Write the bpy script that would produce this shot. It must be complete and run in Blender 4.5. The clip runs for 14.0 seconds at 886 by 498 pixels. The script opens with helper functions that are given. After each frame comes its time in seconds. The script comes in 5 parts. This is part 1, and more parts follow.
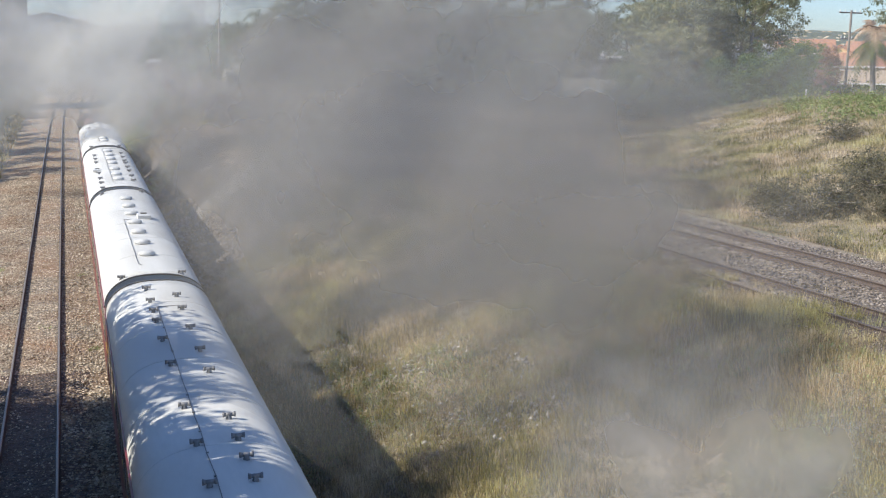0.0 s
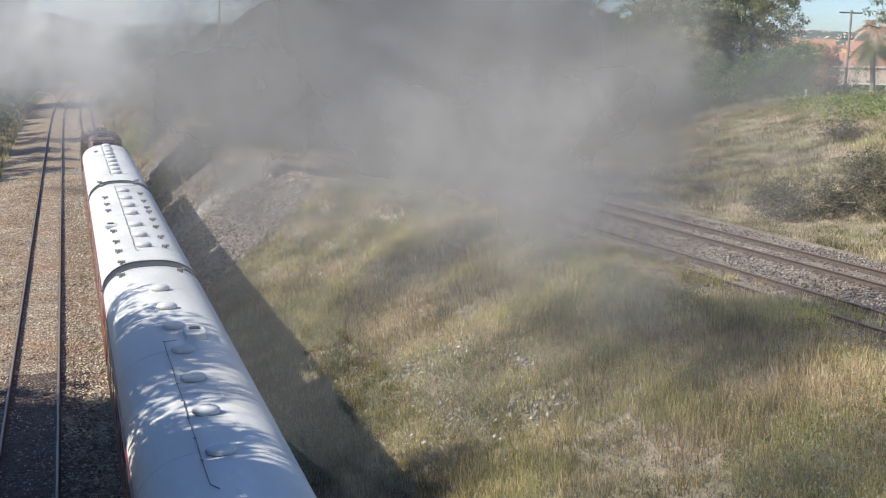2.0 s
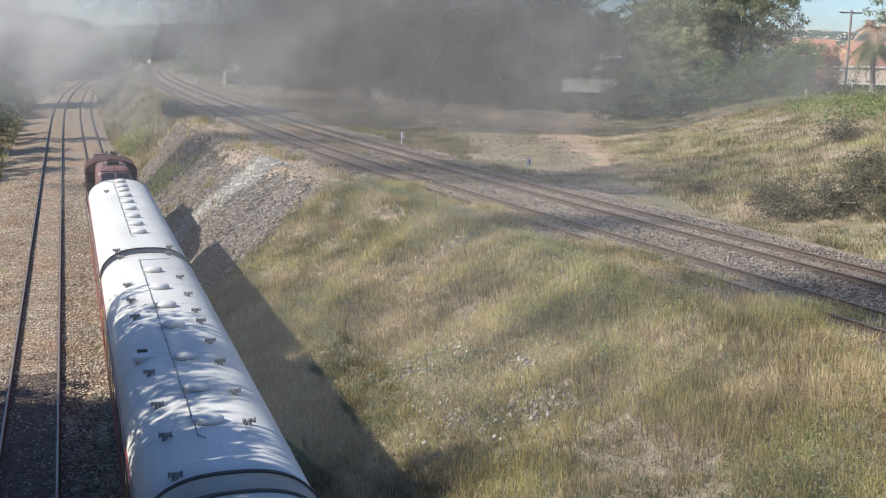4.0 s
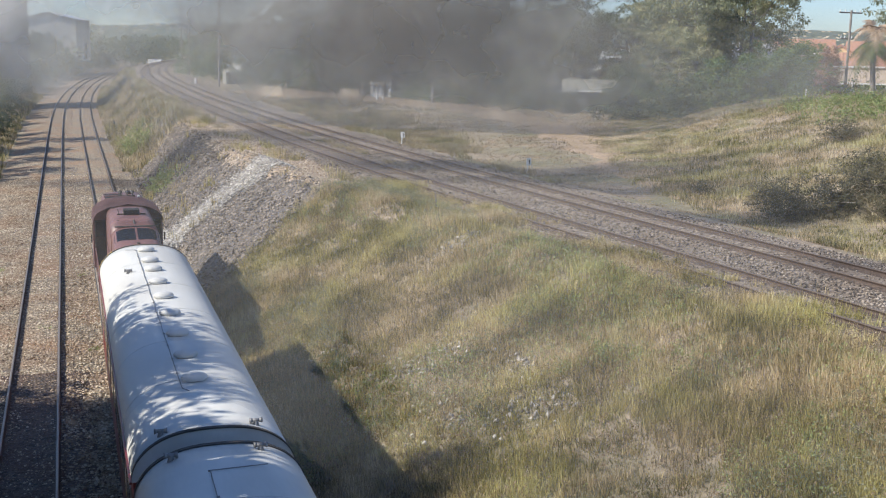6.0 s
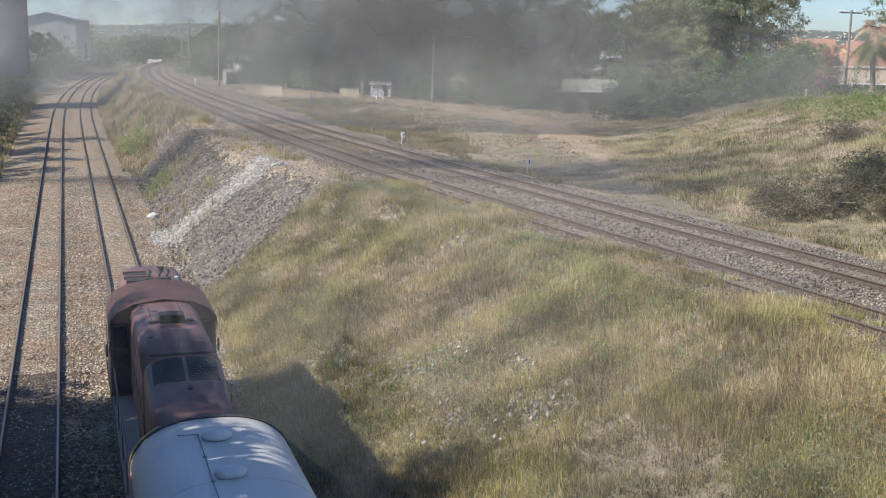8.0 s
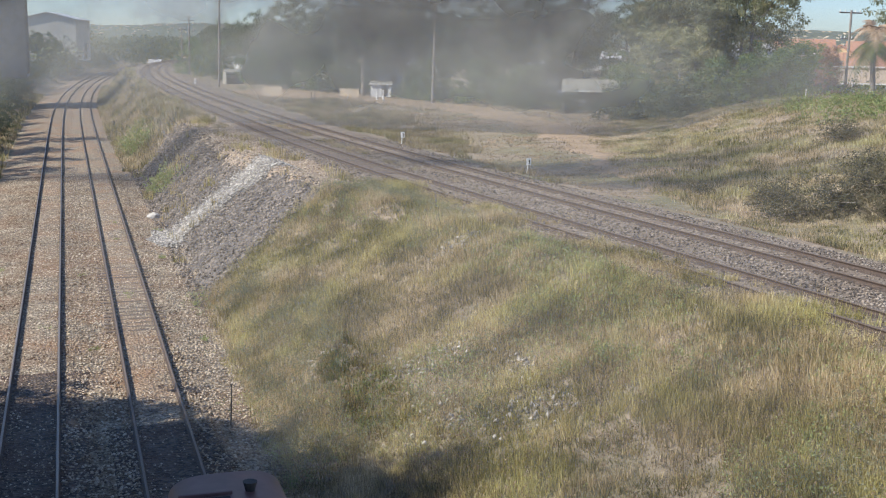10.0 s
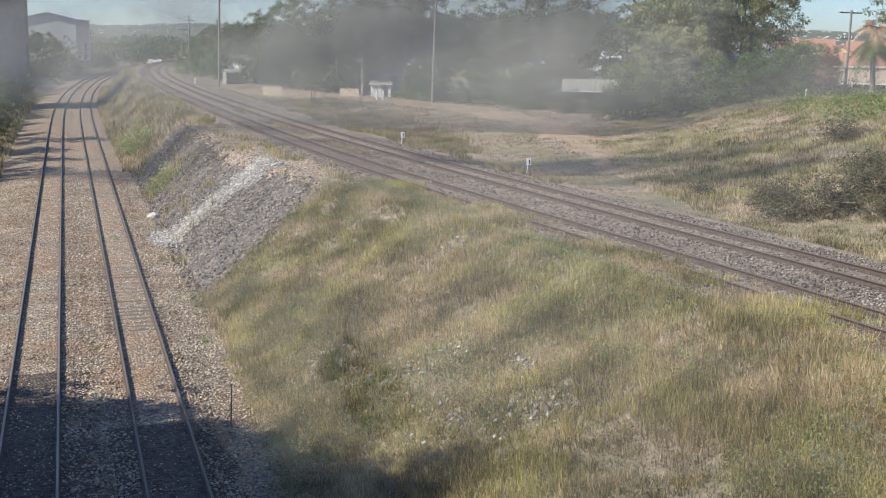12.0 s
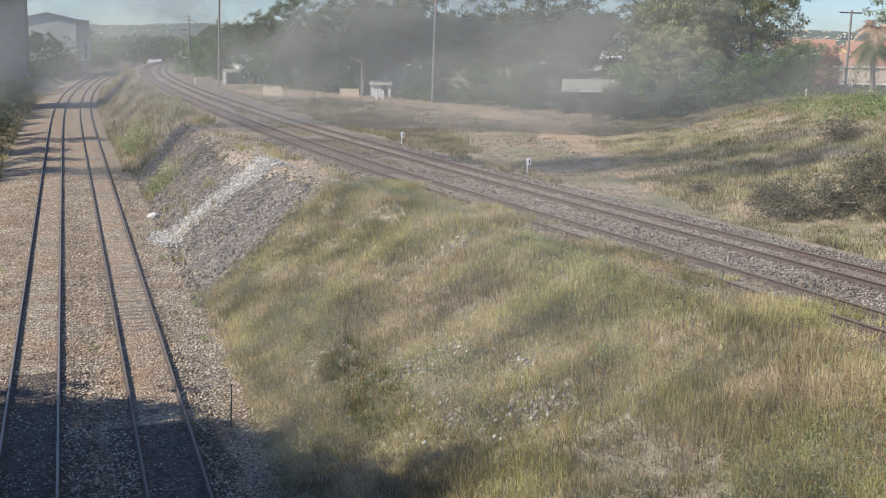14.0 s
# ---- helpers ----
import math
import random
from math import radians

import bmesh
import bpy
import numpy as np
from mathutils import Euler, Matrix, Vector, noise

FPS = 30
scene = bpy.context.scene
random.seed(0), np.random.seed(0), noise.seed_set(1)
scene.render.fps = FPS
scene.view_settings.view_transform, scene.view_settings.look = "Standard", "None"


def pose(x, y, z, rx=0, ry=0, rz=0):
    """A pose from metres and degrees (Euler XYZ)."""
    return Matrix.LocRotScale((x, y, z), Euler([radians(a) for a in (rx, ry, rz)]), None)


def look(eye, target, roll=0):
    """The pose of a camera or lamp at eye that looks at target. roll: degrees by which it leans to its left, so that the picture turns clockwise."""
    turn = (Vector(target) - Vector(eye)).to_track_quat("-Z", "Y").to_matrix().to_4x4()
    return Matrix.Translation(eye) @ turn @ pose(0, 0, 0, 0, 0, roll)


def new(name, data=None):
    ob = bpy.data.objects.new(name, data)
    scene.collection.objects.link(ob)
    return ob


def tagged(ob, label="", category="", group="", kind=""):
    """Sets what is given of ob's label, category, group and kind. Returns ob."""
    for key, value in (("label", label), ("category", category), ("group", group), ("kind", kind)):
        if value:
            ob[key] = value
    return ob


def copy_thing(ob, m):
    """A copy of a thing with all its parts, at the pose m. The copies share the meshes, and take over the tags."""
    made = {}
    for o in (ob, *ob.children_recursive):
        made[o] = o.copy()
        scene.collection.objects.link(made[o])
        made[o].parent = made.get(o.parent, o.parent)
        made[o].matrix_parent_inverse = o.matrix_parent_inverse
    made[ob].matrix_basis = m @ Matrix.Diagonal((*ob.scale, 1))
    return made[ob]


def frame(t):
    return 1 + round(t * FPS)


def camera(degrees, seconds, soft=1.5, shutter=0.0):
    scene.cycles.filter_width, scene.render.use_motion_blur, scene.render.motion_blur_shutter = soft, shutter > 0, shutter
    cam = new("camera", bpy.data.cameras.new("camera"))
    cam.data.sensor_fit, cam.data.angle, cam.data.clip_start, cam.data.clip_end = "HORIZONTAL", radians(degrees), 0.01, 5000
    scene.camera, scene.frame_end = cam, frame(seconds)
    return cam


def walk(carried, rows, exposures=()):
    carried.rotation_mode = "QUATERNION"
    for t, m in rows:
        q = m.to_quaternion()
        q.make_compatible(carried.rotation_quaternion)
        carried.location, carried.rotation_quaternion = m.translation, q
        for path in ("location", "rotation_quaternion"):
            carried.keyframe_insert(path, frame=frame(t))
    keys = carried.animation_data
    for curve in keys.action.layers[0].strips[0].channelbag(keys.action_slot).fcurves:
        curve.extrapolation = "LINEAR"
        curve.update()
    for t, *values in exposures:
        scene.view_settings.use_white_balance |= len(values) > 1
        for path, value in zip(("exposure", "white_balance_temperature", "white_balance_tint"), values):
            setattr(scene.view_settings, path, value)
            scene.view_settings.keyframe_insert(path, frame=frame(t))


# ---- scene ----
# A still camera on an overbridge looks along a railway cutting.
SPEED = 9.4
cam = camera(40.95, 14.0, 1.1)
AIM = Vector((0.29796, 0.93837, -0.17515))
EYE = Vector((0, 0, 11.2))
walk(cam, [(0.0, look(EYE, EYE + AIM * 10, 0.8)), (14.0, look(EYE, EYE + AIM * 10, 0.8))],
     exposures=[(0.0, 0.54), (2.0, 0.58), (3.2, 0.56), (5.5, 0.48), (14.0, 0.45)])

# ---- world, sun ----
SUN_WAY = Vector((0.74, 0.04, -0.62)).normalized()
world = bpy.data.worlds.new("sky")
scene.world = world
world.use_nodes = True
wn = world.node_tree.nodes
sky = wn.new("ShaderNodeTexSky")
sky.sky_type = "NISHITA"
sky.sun_disc = False
sky.sun_elevation = math.asin(-SUN_WAY.z)
sky.sun_rotation = math.atan2(-SUN_WAY.x, -SUN_WAY.y)
sky.dust_density = 0.0
sky.ozone_density = 1.5
wn["Background"].inputs["Strength"].default_value = 0.115
cool = wn.new("ShaderNodeMixRGB")
cool.blend_type = "MULTIPLY"
cool.inputs[0].default_value = 1.0
height = wn.new("ShaderNodeSeparateXYZ")
world.node_tree.links.new(wn.new("ShaderNodeTexCoord").outputs["Generated"], height.inputs[0])
climb = wn.new("ShaderNodeValToRGB")
climb.color_ramp.elements[0].color, climb.color_ramp.elements[1].color = (0.40, 0.53, 0.80, 1), (0.90, 0.99, 1.18, 1)
climb.color_ramp.elements[1].position = 0.5
world.node_tree.links.new(height.outputs["Z"], climb.inputs[0])
world.node_tree.links.new(climb.outputs[0], cool.inputs[2])
world.node_tree.links.new(sky.outputs[0], cool.inputs[1])
world.node_tree.links.new(cool.outputs[0], wn["Background"].inputs["Color"])
sun_data = bpy.data.lights.new("sun", "SUN")
sun_data.energy = 5.0
sun_data.angle = radians(0.53)
sun_data.color = (1.0, 0.95, 0.86)
sun = new("sun", sun_data)
sun.matrix_basis = look((0, 0, 60), Vector((0, 0, 60)) + SUN_WAY)


# ---- materials ----
def surf(name, c1, c2, scale=8.0, rough=0.8, metal=0.0, bump=0.3, bscale=None, c3=None, scale3=0.6, amount3=0.5,
         voronoi=False, per_piece=0.0, stretch=None, spec=0.5, dist=0.02):
    m = bpy.data.materials.new(name)
    m.use_nodes = True
    n, l = m.node_tree.nodes, m.node_tree.links
    b = n["Principled BSDF"]
    b.inputs["Roughness"].default_value = rough
    b.inputs["Metallic"].default_value = metal
    b.inputs["Specular IOR Level"].default_value = spec
    co = n.new("ShaderNodeTexCoord")
    out = co.outputs["Object"]
    if stretch:
        mp = n.new("ShaderNodeMapping")
        mp.inputs["Scale"].default_value = stretch
        l.new(out, mp.inputs[0])
        out = mp.outputs[0]
    if voronoi:
        t = n.new("ShaderNodeTexVoronoi")
        t.inputs["Scale"].default_value = scale
        l.new(out, t.inputs["Vector"])
        sep = n.new("ShaderNodeSeparateColor")
        l.new(t.outputs["Color"], sep.inputs[0])
        fac, height = sep.outputs[0], t.outputs["Distance"]
    else:
        t = n.new("ShaderNodeTexNoise")
        t.inputs["Scale"].default_value = scale
        t.inputs["Detail"].default_value = 6
        t.inputs["Roughness"].default_value = 0.65
        l.new(out, t.inputs["Vector"])
        fac = height = t.outputs["Fac"]
    ramp = n.new("ShaderNodeValToRGB")
    ramp.color_ramp.elements[0].position, ramp.color_ramp.elements[1].position = (0.05, 0.95) if voronoi else (0.3, 0.7)
    ramp.color_ramp.elements[0].color, ramp.color_ramp.elements[1].color = (*c1, 1), (*c2, 1)
    l.new(fac, ramp.inputs[0])
    colour = ramp.outputs[0]
    if c3:
        big = n.new("ShaderNodeTexNoise")
        big.inputs["Scale"].default_value = scale3
        big.inputs["Detail"].default_value = 5
        l.new(out, big.inputs["Vector"])
        r2 = n.new("ShaderNodeValToRGB")
        r2.color_ramp.elements[0].position, r2.color_ramp.elements[1].position = 0.42, 0.66
        r2.color_ramp.elements[1].color = (amount3, amount3, amount3, 1)
        l.new(big.outputs["Fac"], r2.inputs[0])
        mx = n.new("ShaderNodeMixRGB")
        mx.inputs[2].default_value = (*c3, 1)
        l.new(r2.outputs[0], mx.inputs[0])
        l.new(colour, mx.inputs[1])
        colour = mx.outputs[0]
    if per_piece:
        inf = n.new("ShaderNodeObjectInfo")
        hsv = n.new("ShaderNodeHueSaturation")
        mr = n.new("ShaderNodeMapRange")
        mr.inputs["To Min"].default_value, mr.inputs["To Max"].default_value = 1 - per_piece, 1 + per_piece
        l.new(inf.outputs["Random"], mr.inputs[0])
        l.new(mr.outputs[0], hsv.inputs["Value"])
        l.new(colour, hsv.inputs["Color"])
        colour = hsv.outputs[0]
    l.new(colour, b.inputs["Base Color"])
    if bump:
        bp = n.new("ShaderNodeBump")
        bp.inputs["Strength"].default_value = bump
        bp.inputs["Distance"].default_value = dist
        if bscale:
            t2 = n.new("ShaderNodeTexNoise")
            t2.inputs["Scale"].default_value = bscale
            t2.inputs["Detail"].default_value = 4
            l.new(out, t2.inputs["Vector"])
            height = t2.outputs["Fac"]
        l.new(height, bp.inputs["Height"])
        l.new(bp.outputs[0], b.inputs["Normal"])
    return m


def leafy(name, colours, rough=0.6, through_light=0.35, vary=0.45, gain=3.0, off=-1.2, tint=None):
    """Leaves or blades: each island takes its own colour, in drifts across the ground."""
    m = bpy.data.materials.new(name)
    m.use_nodes = True
    n, l = m.node_tree.nodes, m.node_tree.links
    b = n["Principled BSDF"]
    b.inputs["Roughness"].default_value = rough
    b.inputs["Specular IOR Level"].default_value = 0.25
    geo = n.new("ShaderNodeNewGeometry")
    no = n.new("ShaderNodeTexNoise")
    no.inputs["Scale"].default_value = 0.45
    no.inputs["Detail"].default_value = 3
    co = n.new("ShaderNodeTexCoord")
    l.new(co.outputs["Object"], no.inputs["Vector"])
    ma = n.new("ShaderNodeMath")
    ma.operation = "MULTIPLY_ADD"
    ma.inputs[1].default_value = vary
    mb = n.new("ShaderNodeMath")
    mb.operation = "MULTIPLY_ADD"
    mb.inputs[1].default_value, mb.inputs[2].default_value = gain, off
    l.new(no.outputs["Fac"], mb.inputs[0])
    l.new(geo.outputs["Random Per Island"], ma.inputs[0])
    l.new(mb.outputs[0], ma.inputs[2])
    r = n.new("ShaderNodeValToRGB")
    while len(r.color_ramp.elements) < len(colours):
        r.color_ramp.elements.new(0.5)
    for i, c in enumerate(colours):
        r.color_ramp.elements[i].position = i / (len(colours) - 1)
        r.color_ramp.elements[i].color = (*c, 1)
    l.new(ma.outputs[0], r.inputs[0])
    colour = r.outputs[0]
    if tint:
        hue = n.new("ShaderNodeTexNoise")
        hue.inputs["Scale"].default_value = 0.28
        hue.inputs["Detail"].default_value = 4
        l.new(co.outputs["Object"], hue.inputs["Vector"])
        span = n.new("ShaderNodeMapRange")
        span.inputs["From Min"].default_value, span.inputs["From Max"].default_value = 0.44, 0.60
        l.new(hue.outputs["Fac"], span.inputs[0])
        mt = n.new("ShaderNodeMixRGB")
        mt.blend_type = "MULTIPLY"
        mt.inputs[2].default_value = (*tint, 1)
        l.new(span.outputs[0], mt.inputs[0])
        l.new(colour, mt.inputs[1])
        colour = mt.outputs[0]
    l.new(colour, b.inputs["Base Color"])
    tr = n.new("ShaderNodeBsdfTranslucent")
    l.new(colour, tr.inputs["Color"])
    mix = n.new("ShaderNodeMixShader")
    mix.inputs[0].default_value = through_light
    l.new(b.outputs[0], mix.inputs[1])
    l.new(tr.outputs[0], mix.inputs[2])
    l.new(mix.outputs[0], n["Material Output"].inputs["Surface"])
    return m


def smoke_mat(name, colour, thick, scale, lo, hi):
    """Soft smoke: thins out to nothing towards the rim of a piece that spans -1 to 1."""
    m = bpy.data.materials.new(name)
    m.use_nodes = True
    n, l = m.node_tree.nodes, m.node_tree.links
    n.remove(n["Principled BSDF"])
    d = n.new("ShaderNodeBsdfDiffuse")
    d.inputs["Color"].default_value = (*colour, 1)
    tl = n.new("ShaderNodeBsdfTranslucent")
    tl.inputs["Color"].default_value = (*colour, 1)
    ms = n.new("ShaderNodeMixShader")
    ms.inputs[0].default_value = 0.5
    l.new(d.outputs[0], ms.inputs[1])
    l.new(tl.outputs[0], ms.inputs[2])
    t = n.new("ShaderNodeBsdfTransparent")
    uv = n.new("ShaderNodeUVMap")
    le = n.new("ShaderNodeVectorMath")
    le.operation = "LENGTH"
    l.new(uv.outputs[0], le.inputs[0])
    rim = n.new("ShaderNodeMapRange")
    rim.interpolation_type = "SMOOTHERSTEP"
    rim.inputs["From Min"].default_value, rim.inputs["From Max"].default_value = 0.74, 0.05
    co = n.new("ShaderNodeTexCoord")
    no = n.new("ShaderNodeTexNoise")
    no.inputs["Scale"].default_value = scale
    no.inputs["Detail"].default_value = 4
    no.inputs["Roughness"].default_value = 0.5
    no.inputs["Distortion"].default_value = 0.6
    l.new(co.outputs["Object"], no.inputs["Vector"])
    ragged = n.new("ShaderNodeTexNoise")
    ragged.inputs["Scale"].default_value = scale * 1.7
    ragged.inputs["Detail"].default_value = 3
    l.new(co.outputs["Object"], ragged.inputs["Vector"])
    ra = n.new("ShaderNodeMath")
    ra.operation = "MULTIPLY_ADD"
    ra.inputs[1].default_value = 0.8
    l.new(ragged.outputs["Fac"], ra.inputs[0])
    off = n.new("ShaderNodeMath")
    off.operation = "SUBTRACT"
    off.inputs[1].default_value = 0.4
    l.new(le.outputs["Value"], off.inputs[0])
    l.new(off.outputs[0], ra.inputs[2])
    l.new(ra.outputs[0], rim.inputs[0])
    mr = n.new("ShaderNodeMapRange")
    mr.interpolation_type = "SMOOTHSTEP"
    mr.inputs["From Min"].default_value, mr.inputs["From Max"].default_value = lo, hi
    l.new(no.outputs["Fac"], mr.inputs[0])
    mu = n.new("ShaderNodeMath")
    mu.operation = "MULTIPLY"
    l.new(rim.outputs[0], mu.inputs[0])
    l.new(mr.outputs[0], mu.inputs[1])
    mk = n.new("ShaderNodeMath")
    mk.operation = "MULTIPLY"
    mk.inputs[1].default_value = thick
    l.new(mu.outputs[0], mk.inputs[0])
    mix = n.new("ShaderNodeMixShader")
    l.new(mk.outputs[0], mix.inputs[0])
    l.new(t.outputs[0], mix.inputs[1])
    l.new(ms.outputs[0], mix.inputs[2])
    l.new(mix.outputs[0], n["Material Output"].inputs["Surface"])
    return m


M_SOIL = surf("dry_soil", (0.19, 0.145, 0.10), (0.37, 0.295, 0.21), 2.2, 0.95, bump=0.6, bscale=9, c3=(0.12, 0.125, 0.055), scale3=0.22, amount3=0.7, dist=0.1)
M_BALLAST = surf("ballast_stone", (0.10, 0.073, 0.05), (0.42, 0.35, 0.25), 9, 0.9, bump=1.0, voronoi=True, c3=(0.30, 0.165, 0.085), scale3=0.35, amount3=0.65, dist=0.08)
M_BALLAST_DARK = surf("worn_ballast", (0.11, 0.088, 0.066), (0.38, 0.31, 0.235), 9, 0.9, bump=1.0, voronoi=True, c3=(0.17, 0.12, 0.08), scale3=0.3, amount3=0.6, dist=0.08)
M_SPOIL = surf("spoil", (0.07, 0.058, 0.048), (0.24, 0.20, 0.165), 5, 0.95, bump=1.0, voronoi=True, c3=(0.10, 0.09, 0.085), scale3=0.9, amount3=0.8, dist=0.15)
M_GRAVEL = surf("pale_gravel", (0.16, 0.148, 0.13), (0.36, 0.335, 0.30), 7, 0.9, bump=1.0, voronoi=True, dist=0.1)
M_DIRT = surf("tan_dirt", (0.26, 0.185, 0.12), (0.44, 0.325, 0.215), 3, 0.95, bump=0.5, bscale=15, c3=(0.22, 0.16, 0.09), scale3=0.3, amount3=0.7, dist=0.05)
M_RAIL = surf("rusty_rail", (0.045, 0.031, 0.024), (0.10, 0.068, 0.05), 12, 0.75, 0.1, bump=0.2)
M_RAILTOP = surf("polished_rail_head", (0.20, 0.165, 0.135), (0.31, 0.27, 0.23), 30, 0.42, 0.45, bump=0.05, stretch=(4, 0.2, 1))
M_RAILDULL = surf("dull_rail_head", (0.12, 0.09, 0.07), (0.20, 0.155, 0.12), 30, 0.55, 0.2, bump=0.05, stretch=(4, 0.2, 1))
M_SLEEPER = surf("weathered_sleeper", (0.09, 0.065, 0.05), (0.22, 0.17, 0.13), 9, 0.9, bump=0.6, per_piece=0.25, stretch=(1, 6, 1))
M_ROOF = surf("grey_roof_paint", (0.54, 0.54, 0.51), (0.66, 0.65, 0.61), 2.0, 0.5, 0.0, bump=0.12, bscale=3, c3=(0.44, 0.42, 0.38), scale3=0.5, amount3=0.5, stretch=(2, 0.5, 1), dist=0.03, spec=0.3)
M_VENT = surf("vent_paint", (0.50, 0.50, 0.48), (0.64, 0.63, 0.60), 6, 0.5, bump=0.2)
M_DARKVENT = surf("sooty_metal", (0.13, 0.13, 0.13), (0.28, 0.275, 0.27), 9, 0.6, 0.3, bump=0.3)
M_RED = surf("tuscan_red_paint", (0.16, 0.022, 0.018), (0.21, 0.032, 0.025), 3, 0.35, bump=0.05, c3=(0.10, 0.02, 0.018), amount3=0.5)
M_LOCO = surf("faded_maroon_paint", (0.155, 0.078, 0.068), (0.235, 0.118, 0.104), 2.5, 0.5, bump=0.15, c3=(0.10, 0.05, 0.05), scale3=1.1, amount3=0.7)
M_BLACK = surf("black_rubber", (0.012, 0.012, 0.013), (0.03, 0.03, 0.03), 8, 0.8, bump=0.3)
M_UNDER = surf("grimy_underframe", (0.03, 0.028, 0.026), (0.08, 0.07, 0.06), 6, 0.8, bump=0.4)
M_GLASS = surf("dark_glass", (0.012, 0.014, 0.016), (0.02, 0.022, 0.025), 2, 0.08, bump=0.0)
M_DECK = surf("worn_deck_plate", (0.26, 0.22, 0.18), (0.36, 0.31, 0.26), 5, 0.7, bump=0.3)
M_WHITE = surf("white_paint", (0.72, 0.72, 0.69), (0.82, 0.81, 0.78), 6, 0.55, bump=0.1, c3=(0.55, 0.53, 0.48), scale3=2, amount3=0.4)
M_YELLOW = surf("yellow_edge_paint", (0.60, 0.40, 0.07), (0.68, 0.47, 0.10), 6, 0.5, bump=0.1)
M_BARK = surf("pale_bark", (0.15, 0.13, 0.11), (0.36, 0.33, 0.29), 5, 0.9, bump=0.6, stretch=(1, 1, 0.25), c3=(0.14, 0.11, 0.09), scale3=1.2, amount3=0.7)
M_POLE = surf("weathered_pole_wood", (0.16, 0.14, 0.12), (0.30, 0.27, 0.24), 6, 0.9, bump=0.4, stretch=(2, 2, 0.2))
M_SHED = surf("corrugated_grey_sheet", (0.30, 0.295, 0.25), (0.40, 0.385, 0.32), 1.2, 0.6, 0.2, bump=0.2, c3=(0.25, 0.24, 0.22), scale3=0.12, amount3=0.5)
M_PALESHED = surf("pale_tan_sheet", (0.50, 0.48, 0.41), (0.62, 0.60, 0.52), 1.2, 0.6, 0.0, bump=0.2, c3=(0.42, 0.40, 0.34), scale3=0.12, amount3=0.5)
# Grey sheet with brown stains, its base darkened for walls that stand in shade.
M_SHADESHED = surf("shade_dark_sheet", (0.12, 0.12, 0.116), (0.19, 0.19, 0.183), 1.5, 0.7, 0.1, bump=0.2, c3=(0.10, 0.085, 0.07), scale3=0.4, amount3=0.5)
M_SHEDROOF = surf("pale_roof_sheet", (0.52, 0.53, 0.52), (0.64, 0.64, 0.62), 1.0, 0.45, 0.2, bump=0.1, c3=(0.42, 0.40, 0.37), scale3=0.2, amount3=0.5)
M_CREAM = surf("cream_render", (0.66, 0.54, 0.38), (0.74, 0.62, 0.45), 4, 0.85, bump=0.15, c3=(0.58, 0.47, 0.34), scale3=0.5, amount3=0.4)
M_TERRA = surf("terracotta_tiles", (0.38, 0.18, 0.11), (0.50, 0.26, 0.165), 3, 0.8, bump=0.4, c3=(0.40, 0.24, 0.18), scale3=0.6, amount3=0.5)
M_HILL = surf("far_hill", (0.05, 0.075, 0.05), (0.12, 0.14, 0.10), 0.05, 1.0, bump=0.0, c3=(0.2, 0.19, 0.16), scale3=0.02, amount3=0.4)

L_GRASS = leafy("dry_tall_grass", [(0.105, 0.088, 0.034), (0.26, 0.212, 0.086), (0.43, 0.335, 0.155), (0.59, 0.455, 0.255), (0.77, 0.64, 0.42)], vary=0.85, gain=2.2, off=-1.0, tint=(0.86, 0.95, 0.66))
L_TURF = leafy("low_green_brown_turf", [(0.085, 0.085, 0.035), (0.17, 0.155, 0.07), (0.27, 0.225, 0.12), (0.40, 0.33, 0.21)], vary=0.8, gain=2.4, off=-1.1, tint=(0.84, 0.97, 0.68))
L_FORB = leafy("withered_brown_forb", [(0.12, 0.085, 0.05), (0.24, 0.165, 0.095), (0.38, 0.27, 0.165), (0.55, 0.45, 0.33)], vary=0.8, gain=2.0, off=-0.95)
L_DITCH = leafy("brown_olive_scrub", [(0.15, 0.125, 0.07), (0.27, 0.22, 0.135), (0.40, 0.32, 0.21), (0.52, 0.43, 0.30)], vary=0.8, gain=2.0, off=-0.95, tint=(0.82, 0.90, 0.68))
L_STALK = leafy("dead_stalk", [(0.06, 0.045, 0.03), (0.15, 0.115, 0.075), (0.42, 0.35, 0.24)], vary=0.9, gain=1.5, off=-0.7)
L_DRY = leafy("short_dry_grass", [(0.15, 0.12, 0.07), (0.30, 0.23, 0.145), (0.46, 0.345, 0.235), (0.60, 0.47, 0.34)], vary=0.8, gain=2.2, off=-1.05)
L_BANK = leafy("green_brown_weeds", [(0.13, 0.12, 0.058), (0.28, 0.235, 0.125), (0.44, 0.345, 0.21), (0.56, 0.45, 0.305), (0.70, 0.60, 0.44)], vary=0.8, gain=2.4, off=-1.15, tint=(0.80, 0.88, 0.66))
L_SCRUB = leafy("dark_scrub", [(0.085, 0.085, 0.05), (0.15, 0.135, 0.085), (0.24, 0.20, 0.13)])
L_OLIVE = leafy("olive_weed", [(0.15, 0.17, 0.093), (0.24, 0.25, 0.139), (0.36, 0.34, 0.220)])
L_WEED = leafy("fresh_green_weed", [(0.20, 0.25, 0.09), (0.30, 0.34, 0.13), (0.44, 0.45, 0.20)])
L_CREEPER = leafy("creeper_leaves", [(0.13, 0.17, 0.06), (0.22, 0.27, 0.10), (0.34, 0.36, 0.16)], 0.5, 0.3)
L_GUM = leafy("gum_leaves", [(0.075, 0.10, 0.06), (0.125, 0.15, 0.085), (0.20, 0.215, 0.125)], 0.5, 0.3)
